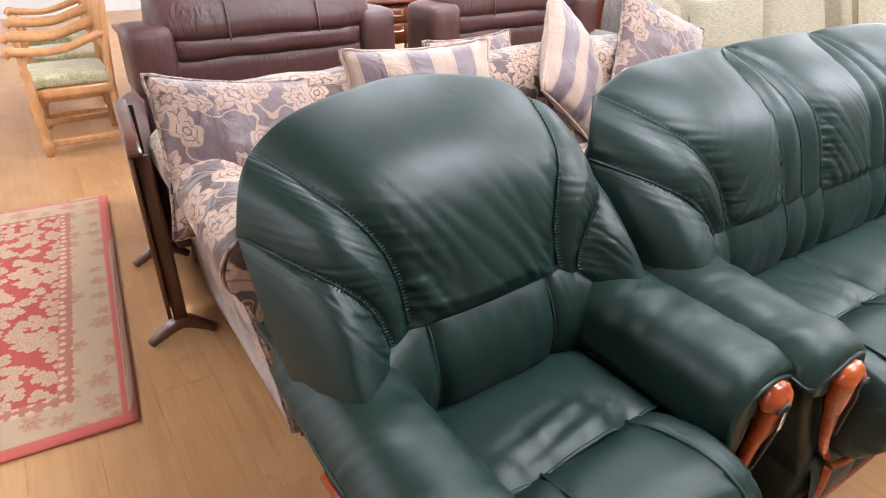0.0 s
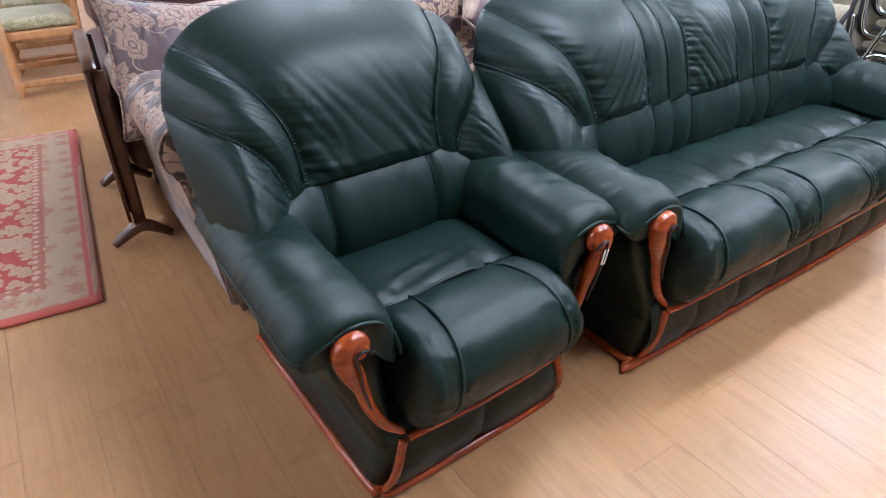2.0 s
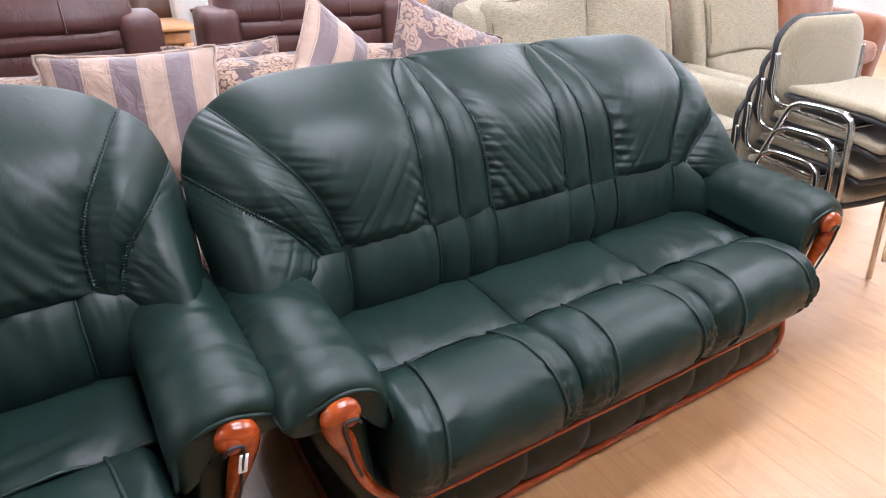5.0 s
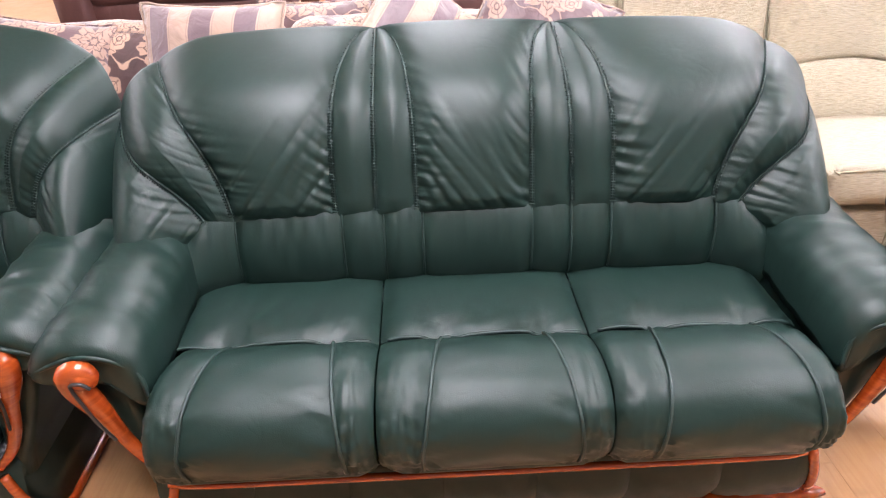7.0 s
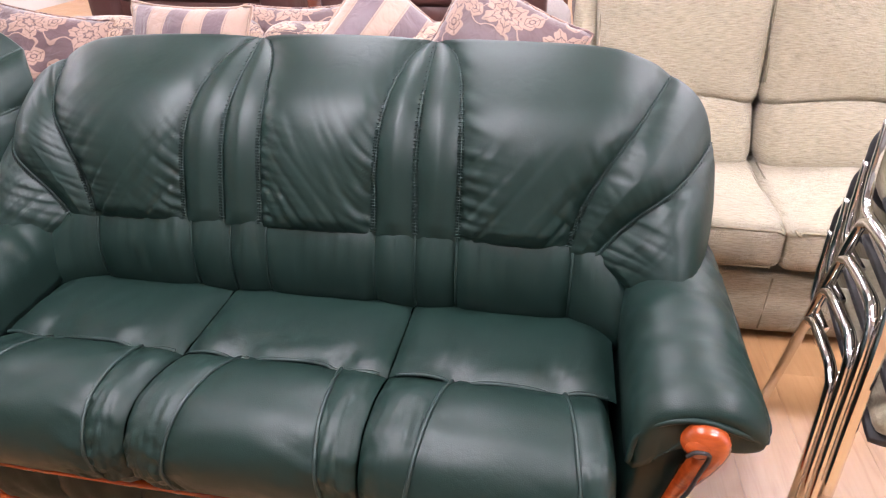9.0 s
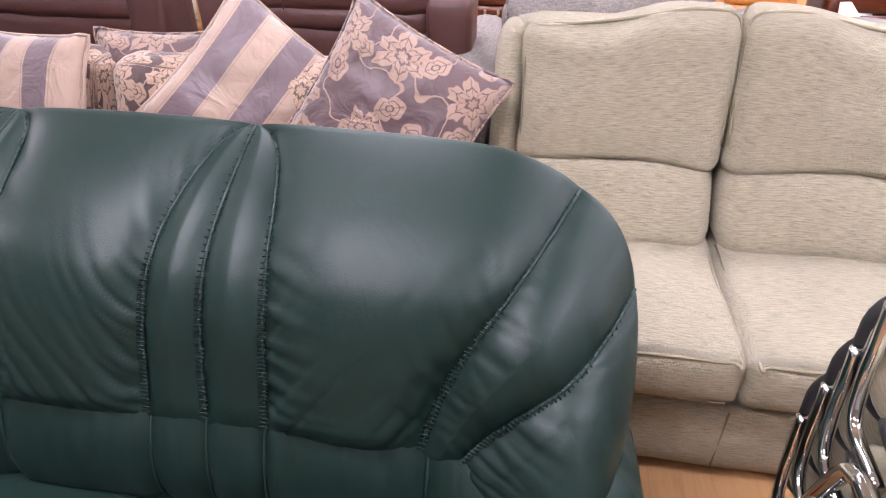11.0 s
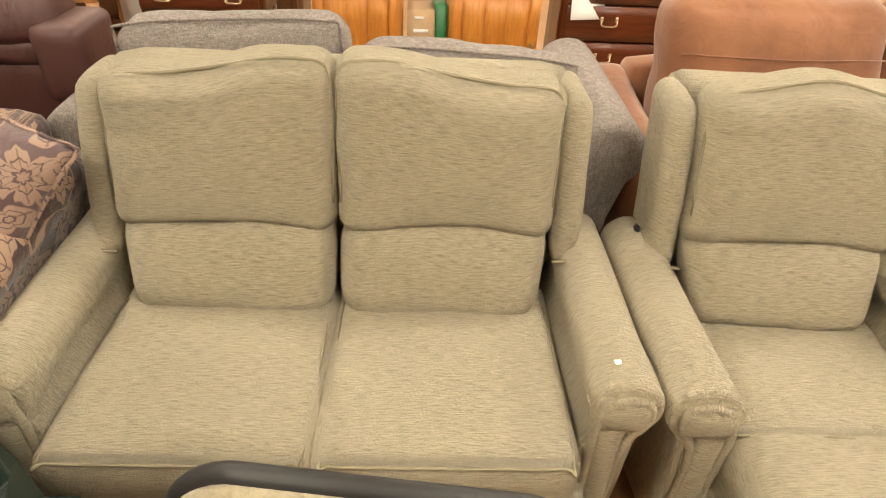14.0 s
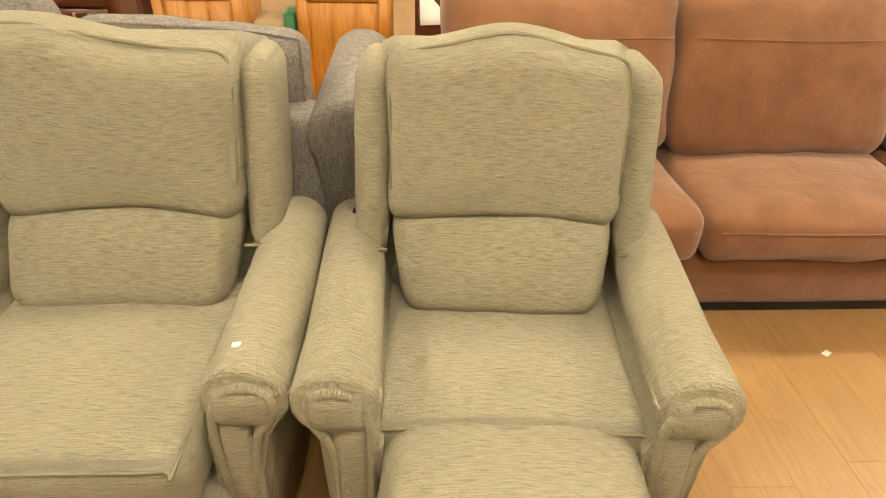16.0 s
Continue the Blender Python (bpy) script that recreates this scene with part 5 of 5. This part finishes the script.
# ---- pine carver chairs ----
def carver(m):
    """Local: faces -x; x = 0 at the front legs."""
    it = thing("carver_chair", m, "pine carver armchair with turned legs and green tapestry seat", "chair", "pine carver chairs")
    bead = [(0.012, 0), (0.024, 0.012), (0.024, 0.05), (0.03, 0.06), (0.03, 0.10), (0.02, 0.11), (0.028, 0.14), (0.034, 0.17), (0.022, 0.20), (0.03, 0.215), (0.03, 0.27), (0.022, 0.285), (0.034, 0.32), (0.03, 0.36), (0.03, 0.46), (0.018, 0.475), (0.026, 0.50), (0.03, 0.54), (0.018, 0.57), (0.024, 0.60), (0.02, 0.64)]
    for sy in (-1, 1):
        part("front_leg", turned(bead, 12, (0, sy * 0.27, 0)), PINE_LIGHT, it)
        part("back_post", tube([(0.46, sy * 0.24, 0.0), (0.46, sy * 0.24, 0.42), (0.52, sy * 0.24, 1.0)], 0.024, 8, 4), PINE_LIGHT, it)
        part("armrest", tube([(-0.08, sy * 0.28, 0.645, 0.9), (-0.05, sy * 0.28, 0.675, 1.2), (0.0, sy * 0.28, 0.665, 1.1), (0.2, sy * 0.27, 0.655, 0.9), (0.36, sy * 0.25, 0.70, 1.0), (0.48, sy * 0.24, 0.74, 1.0)], 0.026, 10, 5), PINE_LIGHT, it)
        part("side_rail", block(0.46, 0.03, 0.06, 0.004, (0.23, sy * 0.26, 0.37)), PINE_LIGHT, it)
        part("low_stretcher", block(0.46, 0.025, 0.045, 0.004, (0.23, sy * 0.265, 0.06)), PINE_LIGHT, it)
    part("front_rail", block(0.03, 0.52, 0.06, 0.004, (0.0, 0, 0.37)), PINE_LIGHT, it)
    part("front_stretcher", block(0.025, 0.52, 0.05, 0.004, (0.0, 0, 0.20)), PINE_LIGHT, it)
    part("seat_pad", moved(softbox(0.50, 0.54, 0.07, 0.03, (8, 8, 4), (0, 0, 0.02)), Matrix.Translation((0.22, 0, 0.465))), GREENCLOTH, it)
    for z in (0.60, 0.92):
        part("back_rail", block(0.03, 0.46, 0.09, 0.006, (0.485 + 0.06 * (z - 0.6), 0, z)), PINE_LIGHT, it)
    for k in range(4):
        part("spindle", turned([(0.012, 0), (0.018, 0.08), (0.01, 0.14), (0.018, 0.2), (0.012, 0.28)], 8, (0.50, -0.15 + 0.1 * k, 0.66)), PINE_LIGHT, it)
    return it


first = carver(pose(-1.36, 4.50, 0))
for k in (1, 2):
    copy_thing(first, pose(-1.34 + 0.02 * k, 4.50 + 0.68 * k, 0))


# ---- cabinets along the back ----
def cabinet(name, m, w, d, h, mat, label, doors=0, drawers=0, panels=1, handle=BRASS, top=None, legs=0.0):
    """Local: x across from the middle, front at y = 0, facing -y."""
    it = thing(name, m, label, "cabinet")
    part("body", block(w - 0.03, d - 0.03, h - 0.03 - legs, 0.004, (0, d / 2 + 0.012, legs)), mat, it)
    part("top", block(w + 0.03, d + 0.02, 0.03, 0.008, (0, d / 2, h - 0.03)), top or mat, it)
    if legs:
        for sx in (-1, 1):
            for fy in (0.05, d - 0.05):
                part("leg", block(0.05, 0.05, legs, 0.004, (sx * (w / 2 - 0.05), fy, 0)), mat, it)
    bw = (w - 0.06) / max(1, doors)
    low = legs + 0.05
    dz = h - 0.06 - low if not drawers else (h - 0.08 - low) * (0.0 if not doors else 0.7)
    for k in range(doors):
        x = -w / 2 + 0.03 + bw * (k + 0.5)
        dr = part("door", block(bw - 0.006, 0.018, dz, 0.003, (x, -0.006, low)), mat, it)
        for sx in (-1, 1):
            part("stile", block(0.055, 0.014, dz, 0.003, (x + sx * (bw / 2 - 0.032), -0.018, low)), mat, dr)
        for z in (low, low + dz - 0.06):
            part("rail", block(bw - 0.12, 0.014, 0.06, 0.003, (x, -0.0175, z)), mat, dr)
        for q in range(panels):
            pw = (bw - 0.13) / panels
            part("panel", block(pw - 0.01, 0.008, dz - 0.13, 0.003, (x - (bw - 0.13) / 2 + pw * (q + 0.5), -0.0165, low + 0.065)), mat, dr)
        part("door_knob", moved(softbox(0.026, 0.03, 0.026, 0.012, (5, 5, 5)), Matrix.Translation((x + (bw / 2 - 0.03) * (1 if k % 2 == 0 else -1), -0.035, low + dz * 0.55))), handle, dr)
    for k in range(drawers):
        z0 = low + (dz if doors else 0) + 0.01
        hh = (h - 0.05 - z0) / drawers
        dw = part("drawer", block(w - 0.06, 0.02, hh - 0.012, 0.005, (0, -0.008, z0 + k * hh)), mat, it)
        for sx in (-1, 1):
            hx = sx * w * 0.27
            part("pull", tube([(hx - 0.045, -0.018, z0 + k * hh + hh * 0.6), (hx - 0.04, -0.035, z0 + k * hh + hh * 0.45), (hx + 0.04, -0.035, z0 + k * hh + hh * 0.45), (hx + 0.045, -0.018, z0 + k * hh + hh * 0.6)], 0.005, 6, 4), handle, dw)
            for ex in (-0.045, 0.045):
                part("pull_plate", moved(softbox(0.02, 0.008, 0.03, 0.004, (3, 3, 3)), Matrix.Translation((hx + ex, -0.019, z0 + k * hh + hh * 0.6))), handle, dw)
    return it


cabinet("pine_cabinet", pose(2.06, 3.95, 0), 0.56, 0.42, 0.86, PINE, "orange pine cabinet with a panelled door", 1, 0, 3)
cabinet("pine_cabinet", pose(2.88, 3.95, 0), 0.58, 0.42, 0.86, PINE, "orange pine cabinet with a panelled door, beside boxes", 1, 0, 3)
cabinet("mahogany_chest", pose(3.90, 3.95, 0), 1.25, 0.5, 0.98, MAHOGANY, "dark red mahogany chest of drawers with brass pulls", 0, 4)
cabinet("mahogany_desk", pose(1.05, 4.25, 0), 0.80, 0.5, 0.80, MAHOGANY, "dark red mahogany desk with brass drawer pulls", 0, 2, 1, BRASS, None, 0.45)
cabinet("dark_sideboard", pose(0.55, 5.3, 0), 1.9, 0.5, 0.95, DARKWOOD, "dark oak sideboard standing behind the brown seats", 3, 0, 1)
cabinet("wooden_cabinet", pose(-0.55, 4.1, 0), 0.45, 0.45, 0.74, MAHOGANY, "small reddish wooden cabinet behind the brown loveseat", 1, 0, 1)
box = part("cardboard_box", block(0.17, 0.30, 0.62, 0.004), CARDBOARD)
box.matrix_basis = pose(2.44, 4.12, 0)
tagged(box, "tall cardboard box between the pine cabinets", "box")
for k, (bz, bh) in enumerate(((0.50, 0.02), (0.58, 0.015))):
    part("printed_bar", block(0.09 - 0.03 * k, 0.002, bh, 0.0005, (-0.01 * k, -0.152, bz)), WHITE, box)
books = part("green_box", block(0.07, 0.25, 0.66, 0.004), BOTTLE)
books.matrix_basis = pose(2.555, 4.10, 0, 0, 0, 4)
tagged(books, "narrow green packaging box beside the pine cabinet", "box")
ptable = thing("turned_table", pose(0.28, 4.15, 0), "pine side table with thick turned legs", "table")
part("tabletop", block(0.62, 0.5, 0.03, 0.008, (0, 0, 0.70)), PINE_LIGHT, ptable)
part("apron", block(0.54, 0.42, 0.09, 0.004, (0, 0, 0.61)), PINE_LIGHT, ptable)
for sx in (-1, 1):
    for sy in (-1, 1):
        part("leg", turned([(0.02, 0), (0.035, 0.04), (0.022, 0.10), (0.045, 0.20), (0.05, 0.28), (0.025, 0.36), (0.04, 0.42), (0.03, 0.5), (0.035, 0.61)], 14, (sx * 0.25, sy * 0.19, 0)), PINE_LIGHT, ptable)
paper = part("paper_sheet", block(0.21, 0.15, 0.002, 0.0006), WHITE)
paper.matrix_basis = pose(3.42, 3.93, 0.70, 80, 0, 12)
tagged(paper, "white sheet of paper tucked into the mahogany chest", "paper")
gift = part("patterned_box", block(0.16, 0.12, 0.11, 0.004), PATTERN)
gift.matrix_basis = pose(2.78, 4.1, 0.86, 0, 0, 10)
tagged(gift, "small red and white patterned box", "box")
plate = part("white_dish", turned([(0.05, 0), (0.06, 0.006), (0.10, 0.02), (0.105, 0.026), (0.06, 0.014), (0.01, 0.012)], 20), WHITE)
plate.matrix_basis = pose(3.02, 4.08, 0.86)
tagged(plate, "white china dish on the pine cabinet", "dish")


# ---- floor planks ----
PLANK_W, PLANK_L = 0.193, 1.28
plank_shape = block(PLANK_W - 0.0005, PLANK_L - 0.0005, 0.012, 0.0005, (0, 0, -0.012))
plank_mesh = mesh_of("plank", *plank_shape[:2], OAK, plank_shape[2], False)
far_verts = []
for i in range(int((X1 - X0) / PLANK_W) + 1):
    px = X0 + (i + 0.5) * PLANK_W
    start = Y0 - (i * 0.47 % 1) * PLANK_L
    for j in range(int((Y1 - Y0) / PLANK_L) + 2):
        py = start + (j + 0.5) * PLANK_L
        if -3.4 < px < 5.6 and -1.3 < py < 4.6:
            ob = new("plank", plank_mesh)
            ob.parent = floor
            ob.matrix_basis = Matrix.Translation(Vector((px, py, 0)) - Vector(floor.location))
        else:
            lo, hi = max(py - PLANK_L / 2, Y0), min(py + PLANK_L / 2, Y1)
            if hi - lo > 0.05:
                far_verts.append((px, (lo + hi) / 2, (hi - lo) / PLANK_L))
far = join(*(moved(plank_shape, Matrix.Translation((x, y, 0)) @ Matrix.Diagonal((1, s, 1, 1))) for x, y, s in far_verts))
ob = part("far_planks", far, OAK, floor, "oak planks further off", False)
ob.matrix_basis = Matrix.Translation(-Vector(floor.location))
ob["kind"] = "stuff"
